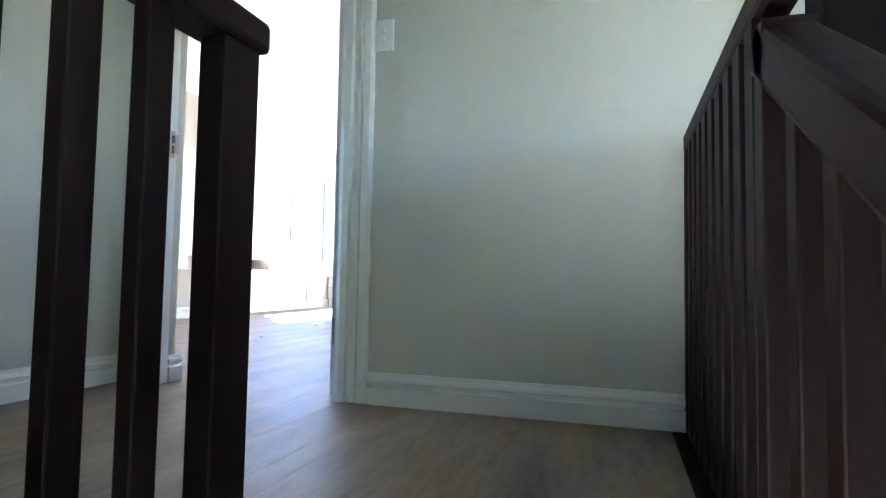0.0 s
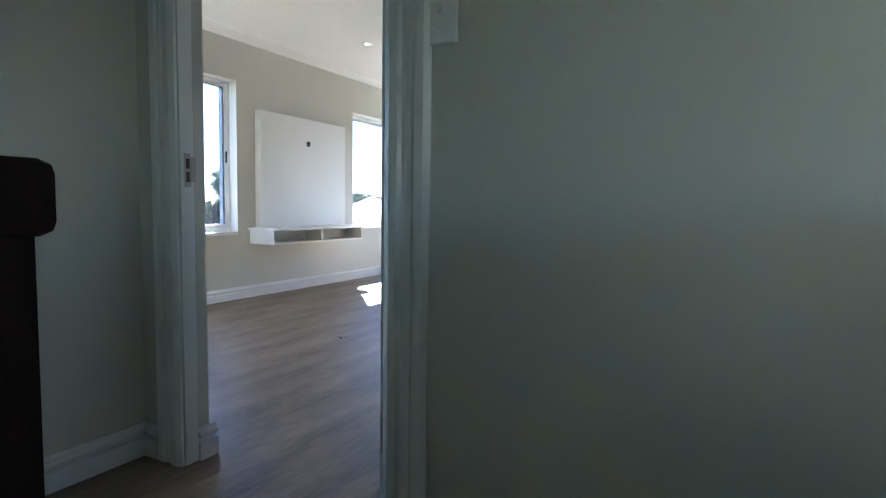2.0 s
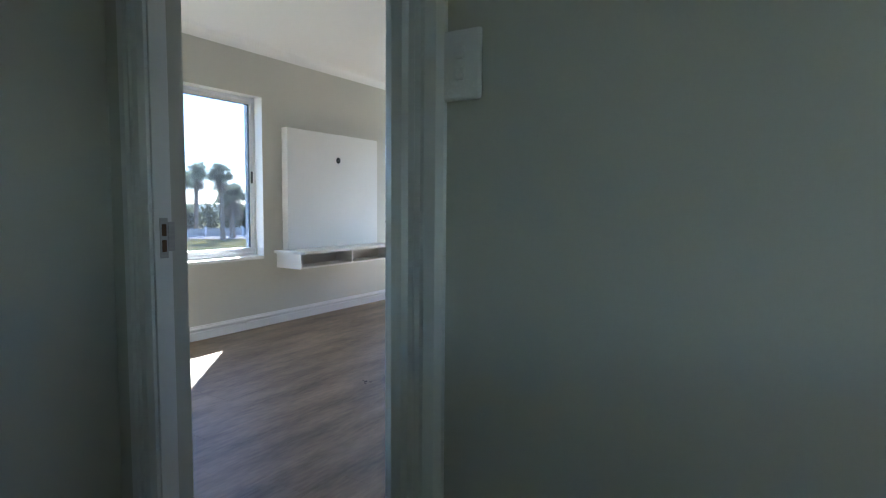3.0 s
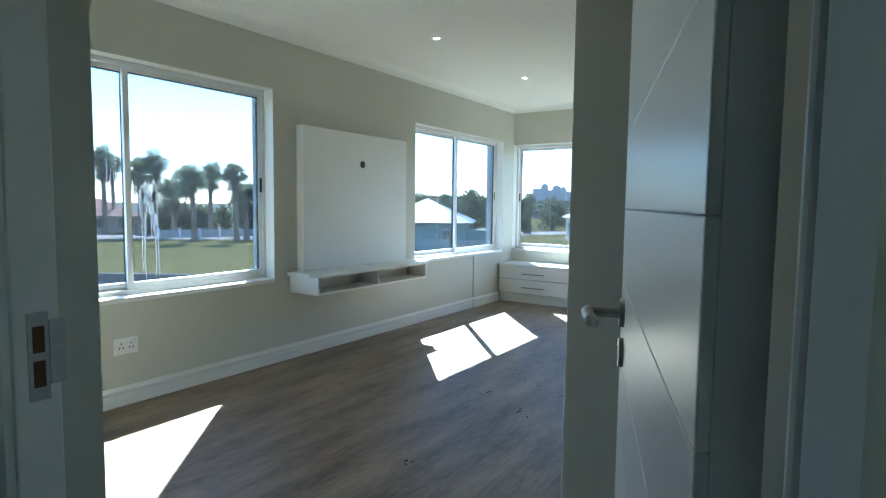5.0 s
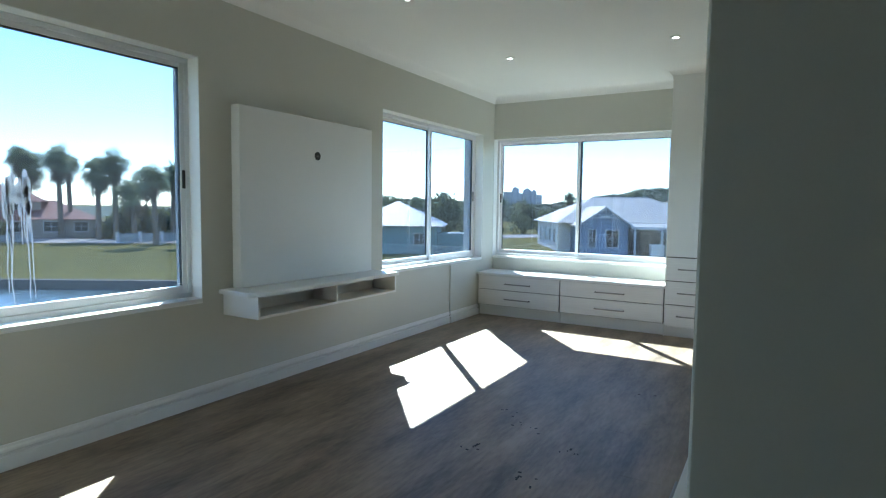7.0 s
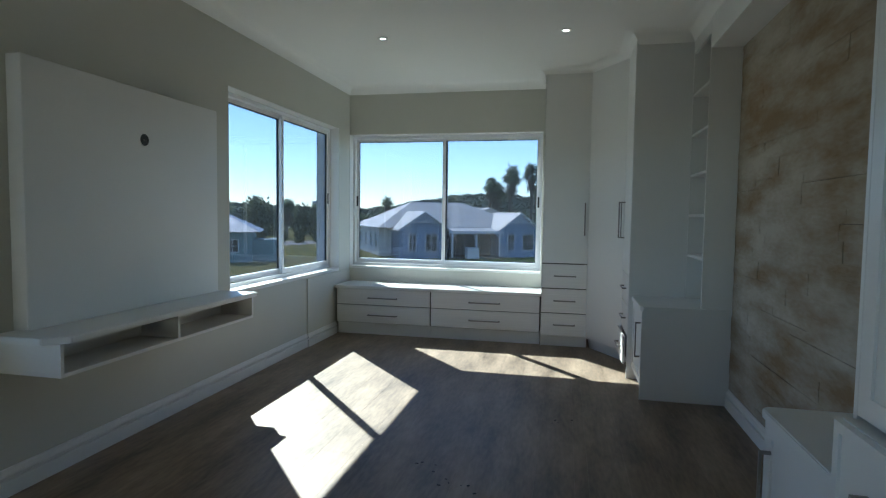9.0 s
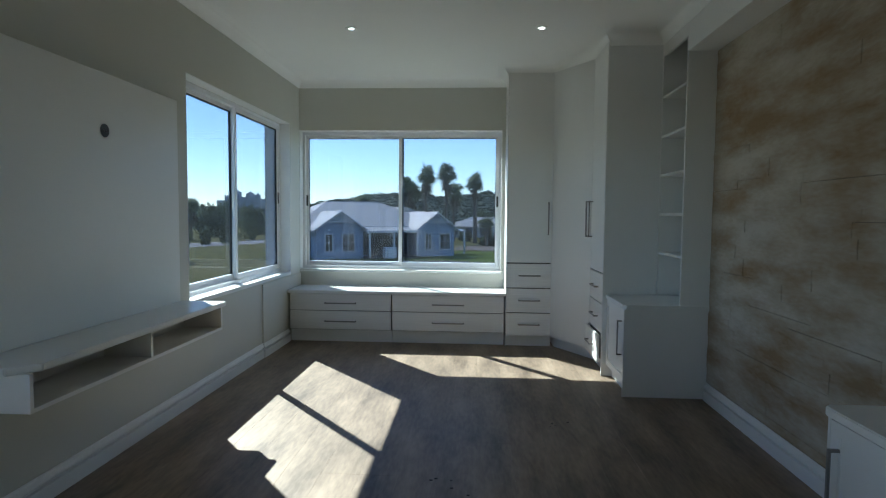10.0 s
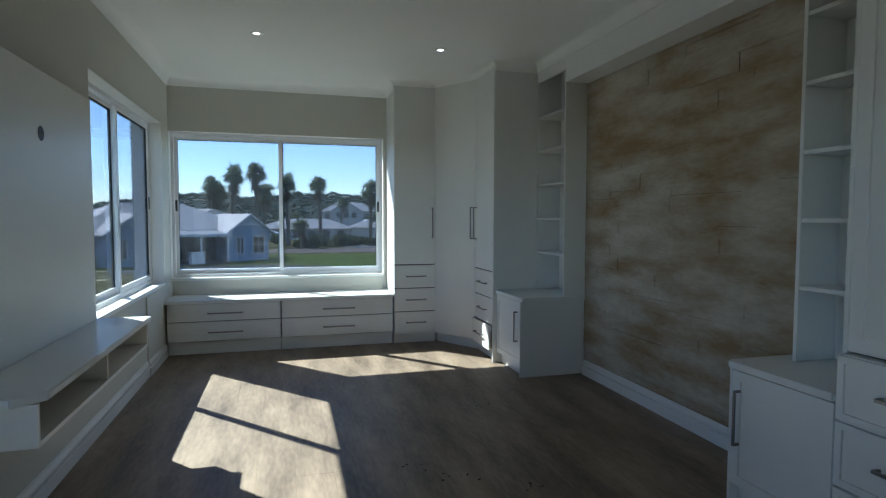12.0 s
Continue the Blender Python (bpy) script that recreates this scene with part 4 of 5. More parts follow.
def palm(x, y, kind, top, turn, label="tall fan palm with a dry leaf skirt", wide=1.0):
    base_h = (8.2, 9.4, 7.4, 5.0)[kind] + 1.3
    s = (top - GROUND) / base_h
    p = thing("palm_tree", pose(x, y, GROUND, 0, 0, turn) @ Matrix.Diagonal((1.0 + 0.35 * (s - 1), 1.0 + 0.35 * (s - 1), s, 1)), label, "palm tree", "palms round the canal")
    t, c, d = PALM_KINDS[kind]
    part("trunk", t, None, p)
    part("crown", c, None, p, m=Matrix.Translation((0, 0, (1 - (1 + wide) / 2) * (base_h - 1.3))) @ Matrix.Diagonal((wide, wide, (1 + wide) / 2, 1)))
    if d:
        part("dry_skirt", d, None, p, m=Matrix.Diagonal((wide, wide, 1, 1)))


def from_eye(eye, az, dist, slope=0.0):
    a = radians(az)
    return eye[0] + dist * math.sin(a), eye[1] + dist * math.cos(a), eye[2] + slope * dist


E1, E2, E3 = (3.35, 1.405, 1.25), (1.05, 2.39, 1.25), (2.03, 2.56, 1.2)
_k = 0
for eye, az, dist, slope in (
        (E1, -66.9, 97, 0.076), (E1, -66.4, 97, 0.069), (E1, -64.3, 83, 0.077), (E1, -63.6, 86, 0.070), (E1, -61.6, 79, 0.064), (E1, -60.3, 79, 0.075), (E1, -58.9, 75, 0.034), (E1, -57.2, 67, 0.056),
        (E1, -55.8, 75, 0.063), (E1, -53.5, 66.5, 0.061), (E1, -52.6, 70, 0.028), (E1, -71.5, 88, 0.07), (E1, -74.5, 85, 0.07), (E1, -49.5, 80, 0.05), (E1, -45.0, 120, 0.032),
        (E2, -6.8, 92, 0.066), (E2, -5.9, 95, 0.056), (E2, -4.75, 90, 0.086), (E2, -2.6, 92, 0.090), (E2, -1.9, 96, 0.056), (E2, 0.32, 88, 0.071), (E2, 3.4, 88, 0.070), (E2, 8.3, 98, 0.063), (E2, 10.5, 92, 0.058),
        (E2, 5.4, 120, 0.033), (E2, -10.8, 110, 0.034), (E3, -17.8, 120, 0.030), (E3, -24.5, 125, 0.020), (E3, -27.5, 100, 0.022), (E3, -30.2, 120, 0.028), (E3, -33.0, 110, 0.018), (E3, -36.5, 120, 0.020),
        (E3, -39.0, 105, 0.022), (E3, 10, 105, 0.074), (E3, 14, 100, 0.079)):
    x, y, z = from_eye(eye, az, dist, slope)
    palm(x, y, (_k * 7 + 1) % 3 if z - GROUND > 7 else 3, z, _k * 77, wide=1.28 if eye == E1 else 1.12)
    _k += 1
x, y, z = from_eye(E2, 1.6, 80, -0.003)
palm(x, y, 3, z, 40, "squat bushy palm in a garden bed")


# houses: local x along the front, y into the plot
def hip(bm, x0, x1, y0, y1, z0, z1, over=0.5, run=None):
    x0, x1, y0, y1 = x0 - over, x1 + over, y0 - over, y1 + over
    w, d = x1 - x0, y1 - y0
    r = run or min(w, d) / 2
    if w >= d:
        ra, rb = (x0 + r, (y0 + y1) / 2), (x1 - r - 0.01, (y0 + y1) / 2)
    else:
        ra, rb = ((x0 + x1) / 2, y0 + r), ((x0 + x1) / 2, y1 - r - 0.01)
    lo = [bm.verts.new((*p, z0)) for p in ((x0, y0), (x1, y0), (x1, y1), (x0, y1))]
    a, b = bm.verts.new((*ra, z1)), bm.verts.new((*rb, z1))
    if w >= d:
        fs = [(lo[0], lo[1], b, a), (lo[1], lo[2], b), (lo[2], lo[3], a, b), (lo[3], lo[0], a)]
    else:
        fs = [(lo[0], lo[1], a), (lo[1], lo[2], b, a), (lo[2], lo[3], b), (lo[3], lo[0], a, b)]
    out = [bm.faces.new(f) for f in fs] + [bm.faces.new(lo)]
    bmesh.ops.recalc_face_normals(bm, faces=out)


def gable_roof(bm, x0, x1, y0, y1, z0, z1, over=0.45, t=0.12):
    """Two slopes, with the ridge along y."""
    xm = (x0 + x1) / 2
    k = (z1 - z0) / (xm - x0)
    zo = z0 - over * k
    prism([(x0 - over, zo), (xm, z1), (x1 + over, zo), (x1 + over, zo + t), (xm, z1 + t), (x0 - over, zo + t)], y0 - over, y1, "y", bm)


def house_window(house, x, z, w, h, y=0.0, turn=0, name="window"):
    m = pose(x, y, z, 0, 0, turn)
    fr = part(name, boxes((-w / 2 - 0.09, w / 2 + 0.09, -0.06, 0.02, -0.09, 0.0), (-w / 2 - 0.09, w / 2 + 0.09, -0.06, 0.02, h, h + 0.09), (-w / 2 - 0.09, -w / 2, -0.06, 0.02, 0, h),
                          (w / 2, w / 2 + 0.09, -0.06, 0.02, 0, h), (-0.03, 0.03, -0.05, 0.02, 0, h), (-w / 2, w / 2, -0.05, 0.02, h * 0.5 - 0.025, h * 0.5 + 0.025)), M_WHITEOUT, house, "white timber window frame", m=m)
    part("pane", boxes((-w / 2, w / 2, -0.02, 0.0, 0, h)), M_DARKGLASS, fr, "dark window glass")


# the pale blue house across the canal
hs = thing("house", pose(-13.2, 54.9, GROUND, 0, 0, 30), "pale blue single-storey house with gabled wings and grey roof", "house")
part("wall", boxes((0, 14.6, 2.6, 4.0, 0, 3.0), (0, 14.6, 4.0, 17, 0, 3.0)), M_BLUEWALL, hs)
part("side_wall", boxes((-1.3, -0.004, 4.0, 17, 0, 3.0)), M_SIDEWALL, hs, "pale rendered side wall, sunlight put into its colour")
bm = bmesh.new()
hip(bm, -1.3, 14.6, 2.6, 17, 2.95, 5.75, run=5.4)
part("roof", bm, M_ROOF, hs, "pale grey metal roof")
part("ridge_cap", boxes((3.7, 9.9, 9.68, 9.92, 5.70, 5.80)), M_RIDGE, hs, "grey metal ridge cap")
part("gutter", boxes((-1.85, -1.72, 2.2, 17.4, 2.86, 2.98), (4.7, 10.3, 2.05, 2.18, 3.0, 3.08)), M_WHITEOUT, hs, "white eaves gutter")
for x0, x1 in ((0.0, 4.6), (10.4, 14.6)):
    xm = (x0 + x1) / 2
    part("gable_wall", prism([(x0, 0), (x1, 0), (x1, 2.95), (xm, 4.45), (x0, 2.95)], 0, 6.0, "y"), M_BLUEWALL, hs)
    bm = bmesh.new()
    gable_roof(bm, x0, x1, 0, 7.0, 2.95, 4.5)
    part("gable_roof", bm, M_ROOF, hs, "pale grey metal roof")
    k = 1.55 / (xm - x0)
    bm = bmesh.new()
    for s in (-1, 1):
        tube(bm, (xm + s * (xm - x0 + 0.45), -0.5, 2.95 - 0.45 * k + 0.02), (xm, -0.5, 4.52), 0.085, 0.085, 6)
        tube(bm, (xm, -0.5, 3.55), (xm + s * 0.85, -0.5, 3.95), 0.05, 0.05, 6)
        tube(bm, (xm, -0.5, 3.55), (xm + s * 0.45, -0.5, 4.2), 0.04, 0.04, 6)
    tube(bm, (xm - 1.3, -0.5, 3.55), (xm + 1.3, -0.5, 3.55), 0.06, 0.06, 6)
    tube(bm, (xm, -0.5, 3.55), (xm, -0.5, 4.5), 0.06, 0.06, 6)
    part("gable_truss", bm, M_WHITEOUT, hs, "white timber gable truss")
    house_window(hs, x0 + 1.2, 0.75, 0.65, 1.6)
    house_window(hs, x0 + 3.1, 0.75, 1.15, 1.6)
for i, yy in enumerate((5.6, 8.4, 11.4, 14.6)):
    house_window(hs, -1.3, 0.9, 0.9, 1.3, y=yy, turn=-90)
part("porch_roof", prism([(-0.9, 2.62), (3.3, 3.05), (3.3, 3.13), (-0.9, 2.70)], 4.65, 10.35, "x"), M_ROOF, hs, "low sloping porch roof")
part("fascia", boxes((4.6, 10.4, -1.0, -0.9, 2.48, 2.72)), M_WHITEOUT, hs, "white porch fascia")
part("porch_floor", boxes((4.6, 10.4, -0.9, 2.6, 0.0, 0.12)), M_SHADEPAVING, hs)
for x in (5.0, 7.5, 10.0):
    bm = boxes((x - 0.08, x + 0.08, -0.88, -0.72, 0.12, 2.5))
    for sg in (-1, 1):
        tube(bm, (x + sg * 0.06, -0.8, 2.05), (x + sg * 0.45, -0.8, 2.46), 0.04, 0.04, 6)
    part("porch_post", bm, M_WHITEOUT, hs, "white porch post with brackets")
# Dark sheet over the whole porch back: glass doors and deep shade together.
part("glass_front", boxes((4.66, 10.34, 2.52, 2.58, 0.12, 2.5)), M_DARKGLASS, hs, "dark glass doors that also stand for the porch shade")
for x in (4.7, 6.1, 7.5, 8.9, 10.3):
    part("glass_mullion", boxes((x - 0.035, x + 0.035, 2.47, 2.53, 0.12, 2.5)), M_RIDGE, hs)
part("rear_roof", prism([(10.2, 4.05), (13.0, 5.2), (16.0, 4.05)], 9.0, 15.0, "y"), M_ROOF, hs, "lower rear roof")
part("lean_to_roof", prism([(2.0, 2.55), (5.2, 2.75), (5.2, 2.84), (2.0, 2.64)], 14.6, 17.2, "x"), M_WHITEOUT, hs, "white lean-to roof")
for yy in (2.2, 5.0):
    part("lean_to_post", boxes((16.95, 17.1, yy - 0.07, yy + 0.07, 0, 2.58)), M_WHITEOUT, hs)
bm = bmesh.new()
tube(bm, (9.25, 9.6, 5.6), (9.25, 9.6, 7.0), 0.03, 0.03, 6)
tube(bm, (8.6, 9.6, 6.9), (9.6, 9.6, 6.9), 0.02, 0.02, 6)
part("aerial", bm, M_STEELD, hs)

tagged(new("storage_box", mesh_of("storage_box", boxes((-0.6, 0.6, -0.35, 0.35, 0, 1.0), (-0.66, 0.66, -0.41, 0.41, 1.0, 1.08), bevel=0.03), M_WHITEOUT)), "pale garden storage box standing on the drive", "storage box").matrix_basis = pose(-6.6, 57.2, GROUND + 0.05, 0, 0, 30)

# teal pavilion with a pyramid roof
hs = thing("pavilion", pose(-30.8, 42.4, GROUND, 0, 0, 28), "teal pavilion with a sky-tinted pyramid roof beside the canal", "house")
part("wall", boxes((0, 8.0, 0, 8.0, 0, 2.65)), M_GREENWALL, hs)
bm = bmesh.new()
hip(bm, 0, 8.0, 0, 8.0, 2.6, 4.9, 0.7)
part("roof", bm, M_SKYROOF, hs, "pyramid roof with the sky's blue reflection in its colour")
for x in (6.4,):
    house_window(hs, x, 0.9, 0.9, 1.0)
part("annexe", boxes((8.0, 10.5, 1.0, 5.0, 0, 1.9)), M_GREENWALL, hs)
part("chimney", boxes((0.6, 1.1, 3, 3.5, 2.8, 5.2)), M_WHITEOUT, hs)

# long low house and a two-storey one behind it
x, y, _ = from_eye(E2, -2.6, 112)
hs = thing("house", pose(x, y, GROUND, 0, 0, -4), "long low pale house with a grey metal roof", "house")
part("wall", boxes((0, 17.5, 0, 9, 0, 2.2)), M_GREYWALL, hs)
bm = bmesh.new()
hip(bm, 0, 17.5, 0, 9, 2.15, 4.0, 0.6)
part("roof", bm, M_ROOF, hs, "pale grey metal roof")
for i in range(6):
    house_window(hs, 1.6 + 2.8 * i, 0.5, 1.3, 1.3)
part("wing", boxes((17.5, 24, -3, 8, 0, 2.4)), M_GREYWALL, hs)
bm = bmesh.new()
hip(bm, 17.5, 24, -3, 8, 2.35, 3.9, 0.5)
part("wing_roof", bm, M_ROOF, hs, "pale grey metal roof")
x, y, _ = from_eye(E2, 4.4, 150)
hs = thing("house", pose(x, y, GROUND, 0, 0, -6), "grey two-storey gabled house far behind the palms", "house")
part("wall", boxes((-2.2, 12, 1.5, 9, 0, 6.0)), M_GREYWALL, hs)
part("gable_wall", prism([(0.6, 0), (7.4, 0), (7.4, 6.2), (4.0, 8.4), (0.6, 6.2)], 0, 5, "y"), M_GREYWALL, hs)
bm = bmesh.new()
gable_roof(bm, 0.6, 7.4, 0, 6, 6.2, 8.5, 0.5, 0.2)
part("gable_roof", bm, M_WHITEOUT, hs)
bm = bmesh.new()
hip(bm, -2.2, 12, 1.5, 9, 5.9, 8.3, 0.6)
part("roof", bm, M_ROOF, hs, "grey metal roof")
for xx in (2.0, 4.0, 6.0):
    house_window(hs, xx, 4.2, 1.2, 1.4)
for xx in (-0.9, 9.2, 11):
    house_window(hs, xx, 4.0, 1.2, 1.3, y=1.5)

# red-roofed house behind the palms
x, y, _ = from_eye(E1, -66.0, 84)
hs = thing("house", pose(x, y, GROUND, 0, 0, 66), "rendered house with terracotta hipped roofs behind the palms", "house")
part("wall", boxes((-16, 6.2, 0, 12, 0, 2.4)), M_SANDWALL, hs)
bm = bmesh.new()
hip(bm, -16, 6.2, 0, 12, 2.3, 4.6, 0.8, 5.0)
part("roof", bm, M_REDROOF, hs, "terracotta tiled roof")
part("upper_wall", boxes((-12, 0.6, 2.5, 10, 2.4, 4.5)), M_SANDWALL, hs)
bm = bmesh.new()
hip(bm, -12, 0.6, 2.5, 10, 4.4, 6.5, 0.8, 3.6)
part("upper_roof", bm, M_REDROOF, hs, "terracotta tiled roof")
part("porch", prism([(-5.2, 2.2), (-2.9, 3.3), (-0.6, 2.2)], -1.2, 3.0, "y"), M_REDROOF, hs, "small tiled entrance gable")
for i in range(7):
    house_window(hs, -14 + 3.1 * i, 0.8, 1.4, 1.2)
for i in range(3):
    house_window(hs, -10 + 4.2 * i, 3.2, 1.2, 0.9, y=2.5)
for xx, yy, ww, tt in ((-40, 132, 14, 10), (-24, 128, 13, 5), (-66, 78, 15, 42)):
    hs = thing("house", pose(xx, yy, GROUND, 0, 0, tt), "pale bungalow with a grey roof among trees", "house", "far bungalows")
    part("wall", boxes((0, ww, 0, 8, 0, 2.6)), M_GREYWALL, hs)
    bm = bmesh.new()
    hip(bm, 0, ww, 0, 8, 2.5, 4.3, 0.6)
    part("roof", bm, M_ROOF, hs, "pale grey roof")
    for i in range(4):
        house_window(hs, ww * (i + 0.5) / 4, 0.8, 1.3, 1.2)

# white paling fences at the edge of the lawn
def paling_fence(a, b, height, label):
    fence = thing("fence", pose(0, 0, 0), label, "fence", "lawn fences")
    a, b = V3(a), V3(b)
    n = max(int((b - a).length / 2.2), 2)
    for i in range(n + 1):
        part("post", boxes((-0.13, 0.13, -0.13, 0.13, 0, height + 0.2)), M_WHITEOUT, fence, m=Matrix.Translation(a.lerp(b, i / n)))
    m = Matrix.Translation(a) @ pose(0, 0, 0, 0, 0, math.degrees(math.atan2((b - a).y, (b - a).x)))
    part("panel", boxes((0, (b - a).length, -0.04, 0.04, 0.12, height)), M_FENCE, fence, m=m)


for p, q, hgt in ((-76.0, -66.3, 0.85), (-60.2, -47.0, 1.05)):
    x0, y0, _ = from_eye(E1, p, 71)
    x1, y1, _ = from_eye(E1, q, 76)
    paling_fence((x0, y0, GROUND), (x1, y1, GROUND), hgt, "white paling fence at the edge of the lawn")

# shrubs
_s = random.Random(9)
for i, (eye, az, dist, w, h) in enumerate((
        (E1, -61.2, 84, 3.0, 1.6), (E1, -59.4, 82, 5, 3.8), (E1, -58.2, 84, 5, 4.4), (E1, -56.6, 82, 5, 3.6), (E1, -54.6, 86, 4, 4.2), (E1, -53.2, 84, 4, 4.4), (E1, -52.0, 82, 5, 4.6), (E1, -50.0, 84, 5, 4.4), (E1, -48, 86, 6, 4.6),
        (E1, -68.5, 80, 3, 2.0), (E1, -70, 78, 3, 2.2),
        (E2, 2.5, 80, 3.6, 2.0), (E2, 1.6, 81, 3.0, 1.7), (E2, 3.9, 86, 2.6, 1.1), (E2, 5.1, 85, 2.8, 1.5), (E2, 5.9, 86, 2.8, 1.6), (E2, 6.7, 87, 2.6, 1.6), (E2, 7.6, 90, 3.0, 1.5), (E2, -0.6, 95, 2.5, 1.6), (E2, 3.0, 100, 3, 1.5), (E2, 8.4, 86, 2.0, 1.1),
        (E3, -31.5, 80, 2.0, 2.4), (E3, -29.8, 82, 1.8, 2.4), (E3, -28.0, 84, 1.8, 2.2), (E3, -26.2, 84, 1.9, 2.4), (E3, -24.6, 86, 2.0, 2.6), (E3, -33.5, 90, 4, 4.5), (E3, -37, 92, 5, 5), (E3, -22.5, 98, 4, 4.2), (E3, -20, 104, 5, 4.6),
        (E3, -41, 98, 5, 5), (E3, -26, 112, 7, 6.0), (E3, -30, 116, 8, 6.5), (E3, -35, 120, 8, 6.5), (E3, -22, 125, 7, 6), (E3, -18, 125, 7, 6), (E3, -39, 122, 8, 6.5), (E3, -14, 120, 7, 5.5), (E3, -10, 118, 7, 5.5),
        (E3, -45, 122, 8, 6), (E2, -8, 112, 6, 5.5), (E2, -4, 112, 6, 5), (E2, 0.5, 135, 8, 5.5), (E2, 9, 118, 7, 5.5), (E2, 13, 118, 8, 5.5))):
    x, y, _ = from_eye(eye, az, dist)
    clumps("shrub", pose(x, y, GROUND - 0.05, 0, 0, 40 * i), (w * 0.5, w * 0.42, h), 520 if w < 4.5 else 900, 100 + i, "dense green garden shrub" if w < 4.5 else "broad dark green coastal tree", "shrub" if w < 4.5 else "tree",
           group="garden shrubs", leaf=0.28 if w < 4.5 else 0.5)

# scrub-covered dunes and a far tower block
def dune(az, dist):
    """Height of the dunes in a direction and at a distance."""
    f = min(max((dist - 185) / 130.0, 0), 1)
    prof = f * f * (3 - 2 * f)
    fade = 0.18 + 0.27 * min(max((az + 48) / 12.0, 0), 1) + 0.55 * min(max((az + 17) / 9.0, 0), 1)
    hgt = 15.6 + 5.0 * noise.noise((az * 0.11, 3.1, 0)) + 2.6 * noise.noise((az * 0.4, 7.7, dist * 0.01)) + 1.2 * noise.noise((az * 1.7, 1.7, dist * 0.03))
    return GROUND - 0.2 + hgt * prof * fade


bm = bmesh.new()
cols = []
for i in range(261):
    az = -95 + i * 0.55
    col = []
    for j in range(10):
        dist = 185 + j * 22
        x, y, _ = from_eye(E2, az, dist)
        col.append(bm.verts.new((x, y, dune(az, dist) if j < 8 else GROUND)))
    cols.append(col)
for a, b in zip(cols, cols[1:]):
    for j in range(9):
        bm.faces.new((a[j], b[j], b[j + 1], a[j + 1]))
bmesh.ops.recalc_face_normals(bm, faces=bm.faces[:])
structure("backdrop_hills", bm, M_HILL, "low scrub-covered dunes along the horizon", "hills")
bm = bmesh.new()
_s = random.Random(77)
for i in range(30000):
    az, dist = _s.uniform(-50, 28), _s.uniform(190, 335)
    x, y, _ = from_eye(E2, az, dist)
    q = Euler((_s.uniform(-0.3, 0.3), _s.uniform(-0.3, 0.3), _s.uniform(0, 6))).to_matrix()
    s = _s.uniform(0.35, 1.05)
    up = V3((0, 0, _s.uniform(0.0, 1.3)))
    bm.faces.new([bm.verts.new(V3((x, y, dune(az, dist))) + up + q @ V3(v)) for v in ((-s, 0, 0), (0, -s * 0.8, 0.4 * s), (s, 0, 0), (0, s * 0.8, 0.4 * s))])
tagged(new("far_scrub", mesh_of("far_scrub", bm, M_HILL)), "rough dark green scrub on the far dunes", "scrub", kind="stuff")
x, y, _ = from_eye(E3, -24.6, 420)
tw = thing("apartment_block", pose(x, y, GROUND, 0, 0, 20), "far grey apartment block above the trees", "apartment block")
for x0, x1, h in ((-4, 1, 13.5), (1, 7, 17.0), (7, 12, 19.5), (12, 15, 16.0), (15, 21, 18.4), (21, 25, 17.6), (25, 29, 15.0)):
    part("wall", boxes((x0, x1 - 0.3, 0, 10, 0, h)), M_HAZE, tw)
    if h > 17:
        xm = (x0 + x1 - 0.3) / 2
        part("peaked_roof", prism([(x0 + 0.4, h), (xm, h + 1.6), (x1 - 0.7, h)], 1, 9, "y"), M_HAZE, tw)
    for f in range(int((h - 6) / 2.9)):
        for k in range(2):
            xa = x0 + 0.5 + k * (x1 - x0 - 0.3) / 2
            part("window", boxes((xa, xa + (x1 - x0) * 0.28, -0.1, 0.1, 5.5 + 2.9 * f, 7.0 + 2.9 * f)), M_TOWERGLASS, tw)

# ---------- plank floor and stone pieces ----------
_pr = random.Random(11)
_plank_meshes = {}


def plank(x0, x1, y0, y1):
    w, l = round(x1 - x0, 4), round(y1 - y0, 4)
    if (w, l) not in _plank_meshes:
        bm = bmesh.new()
        c = 0.0005
        lo = [bm.verts.new(p) for p in ((0, 0, -0.006), (w, 0, -0.006), (w, l, -0.006), (0, l, -0.006))]
        mid = [bm.verts.new(p) for p in ((0, 0, -c), (w, 0, -c), (w, l, -c), (0, l, -c))]
        top = [bm.verts.new(p) for p in ((c, c, 0), (w - c, c, 0), (w - c, l - c, 0), (c, l - c, 0))]
        bm.faces.new(top)
        for i in range(4):
            j = (i + 1) % 4
            bm.faces.new((mid[i], mid[j], top[j], top[i]))
            bm.faces.new((lo[i], lo[j], mid[j], mid[i]))
        bmesh.ops.recalc_face_normals(bm, faces=bm.faces[:])
        _plank_meshes[(w, l)] = mesh_of("plank", bm, M_PLANK)
    ob = new("plank", _plank_meshes[(w, l)])
    ob.parent = floor
    ob.location = (x0, y0, 0)


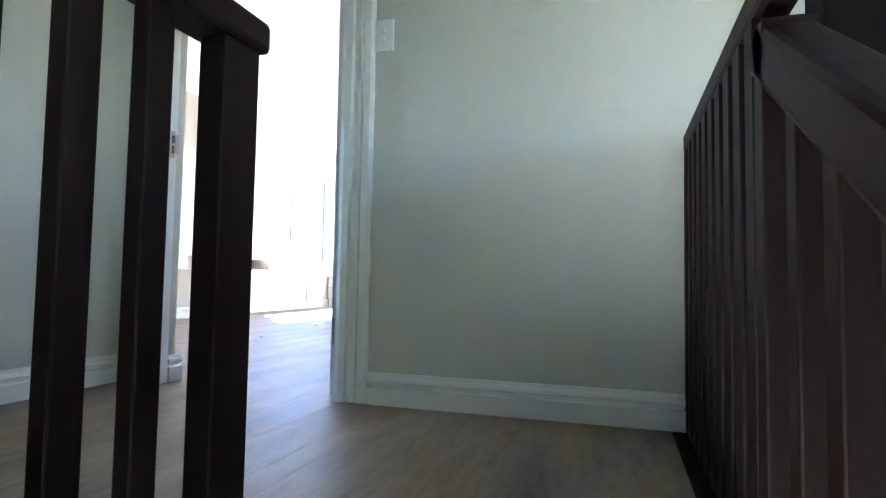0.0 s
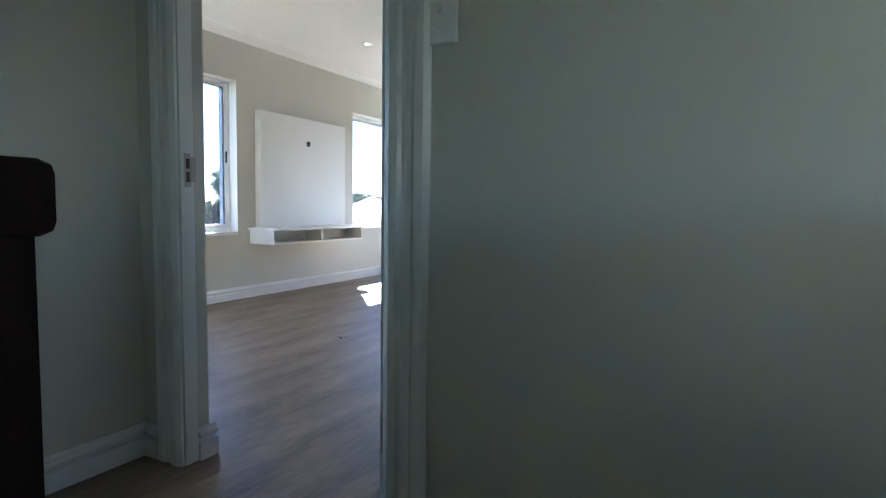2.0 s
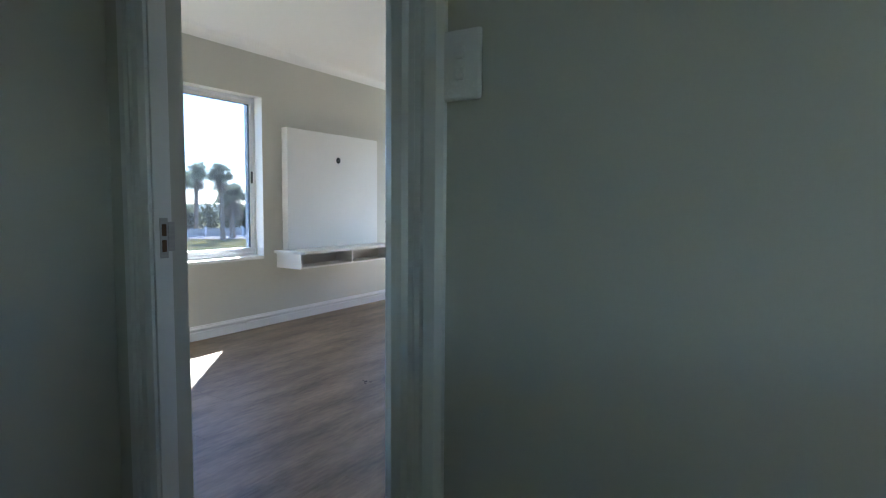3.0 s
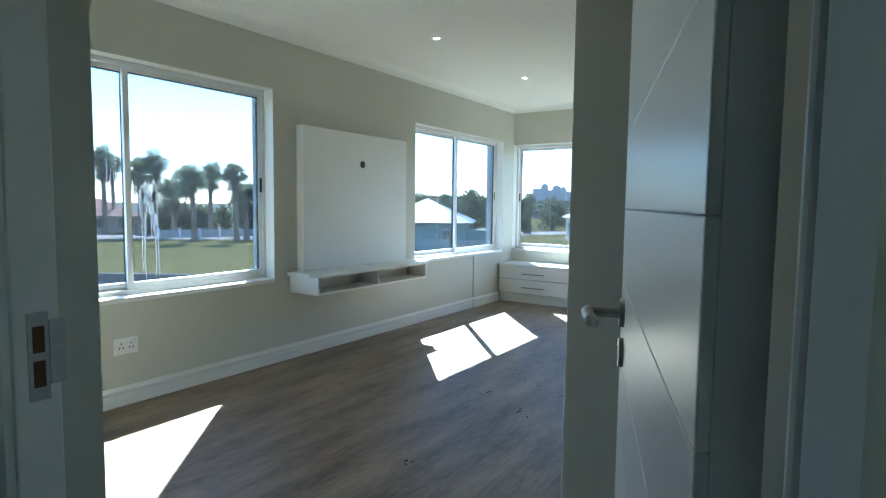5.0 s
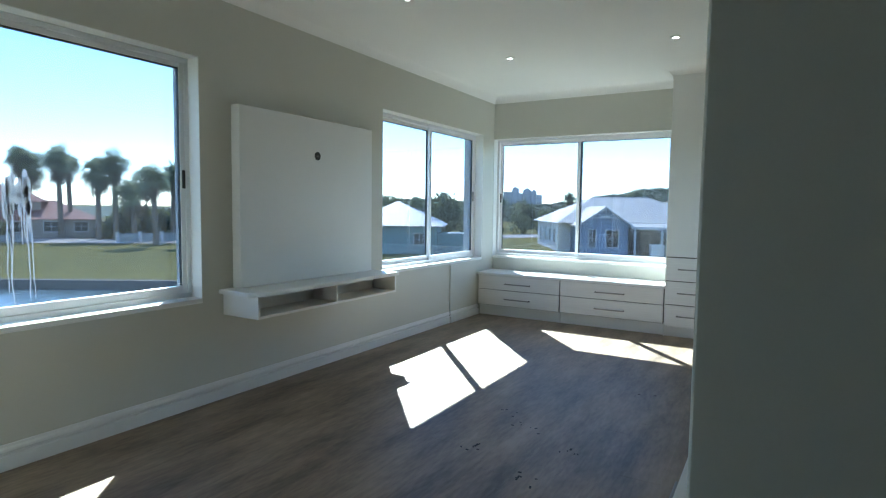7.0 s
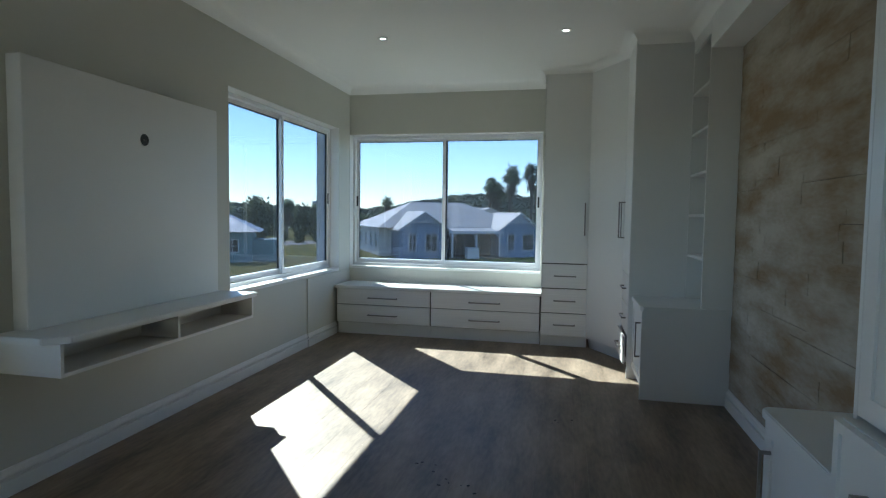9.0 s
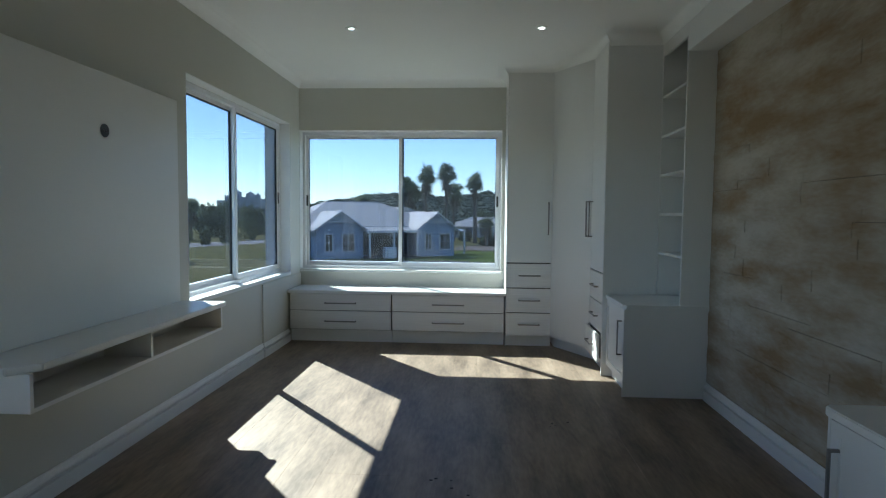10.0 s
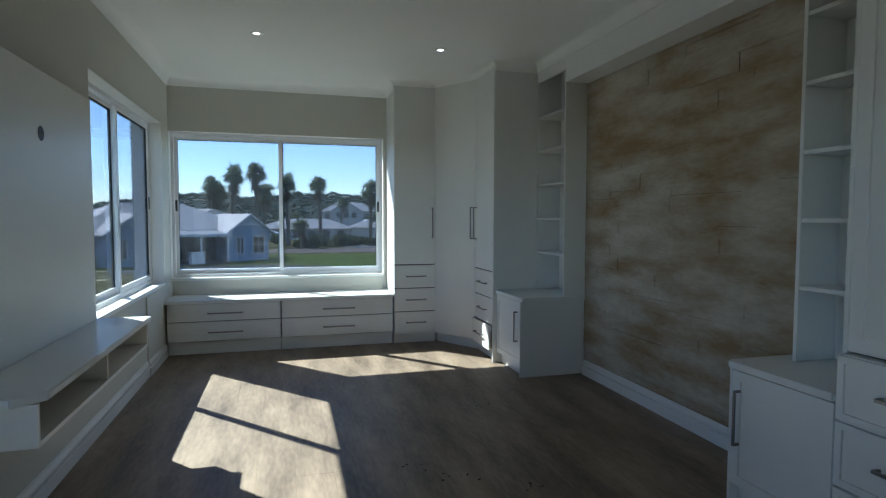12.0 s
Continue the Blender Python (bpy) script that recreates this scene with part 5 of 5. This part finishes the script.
def lay(x0, x1, y0, y1, pitch=0.182, length=1.22):
    x, row = x0, 0
    while x < x1 - 0.01:
        xe = min(x + pitch, x1)
        y = y0 - _pr.choice((0.0, 0.2, 0.41, 0.61, 0.82, 1.0))
        while y < y1 - 0.005:
            ye = min(y + length, y1)
            ys = max(y, y0)
            if ye - ys > 0.02:
                plank(x, xe - 0.0003, ys, ye - 0.0003)
            y += length
        x, row = xe, row + 1


lay(0.0, 2.43, SOUTH, FAR)
lay(2.43, 3.60, HALL, FAR)
lay(2.43, 3.79, -3.5, HALL)
lay(3.79, 4.70, 0.475, HALL)

stone = structure("stone_wall", boxes((EAST - 0.032, EAST, 4.317, 6.418, 0.0, 2.30)), M_GROUT, "stacked sandstone cladding in cream and ochre", "stone wall")
_z, _row = 0.12, 0
while _z < 2.295:
    hgt = min(_pr.choice((0.05, 0.07, 0.085, 0.10)), 2.298 - _z)
    if 2.298 - _z - hgt < 0.03:
        hgt = 2.298 - _z
    _y = 4.319
    while _y < 6.415:
        ln = _pr.uniform(0.28, 0.72)
        ye = min(_y + ln, 6.416)
        if 6.416 - ye < 0.15:
            ye = 6.416
        proud = _pr.uniform(0.0, 0.004)
        bm = bmesh.new()
        gap_y = 0.005 if _pr.random() < 0.13 else 0.0002
        gap_z = 0.0026 if _pr.random() < 0.15 else 0.0002
        dy, dz = ye - _y - gap_y, hgt - gap_z
        n = 4
        grid = [[bm.verts.new((-0.012 - proud - (0 if 0 < i < n and 0 < j < 2 else 0.0) + _pr.uniform(-0.0015, 0.0015) + (0.0012 if i in (0, n) or j in (0, 2) else 0), dy * i / n, dz * j / 2))
                 for j in range(3)] for i in range(n + 1)]
        for i in range(n):
            for j in range(2):
                bm.faces.new((grid[i][j], grid[i][j + 1], grid[i + 1][j + 1], grid[i + 1][j]))
        rim = [grid[i][0] for i in range(n + 1)] + [grid[n][1]] + [grid[i][2] for i in range(n, -1, -1)] + [grid[0][1]]
        back = [bm.verts.new((0.0, v.co.y, v.co.z)) for v in rim]
        for i in range(len(rim)):
            j = (i + 1) % len(rim)
            bm.faces.new((rim[i], rim[j], back[j], back[i]))
        bmesh.ops.recalc_face_normals(bm, faces=bm.faces[:])
        part("stone", bm, M_STONE, stone, m=pose(EAST - 0.032, _y, _z), smooth=False)
        _y = ye
    _z += hgt
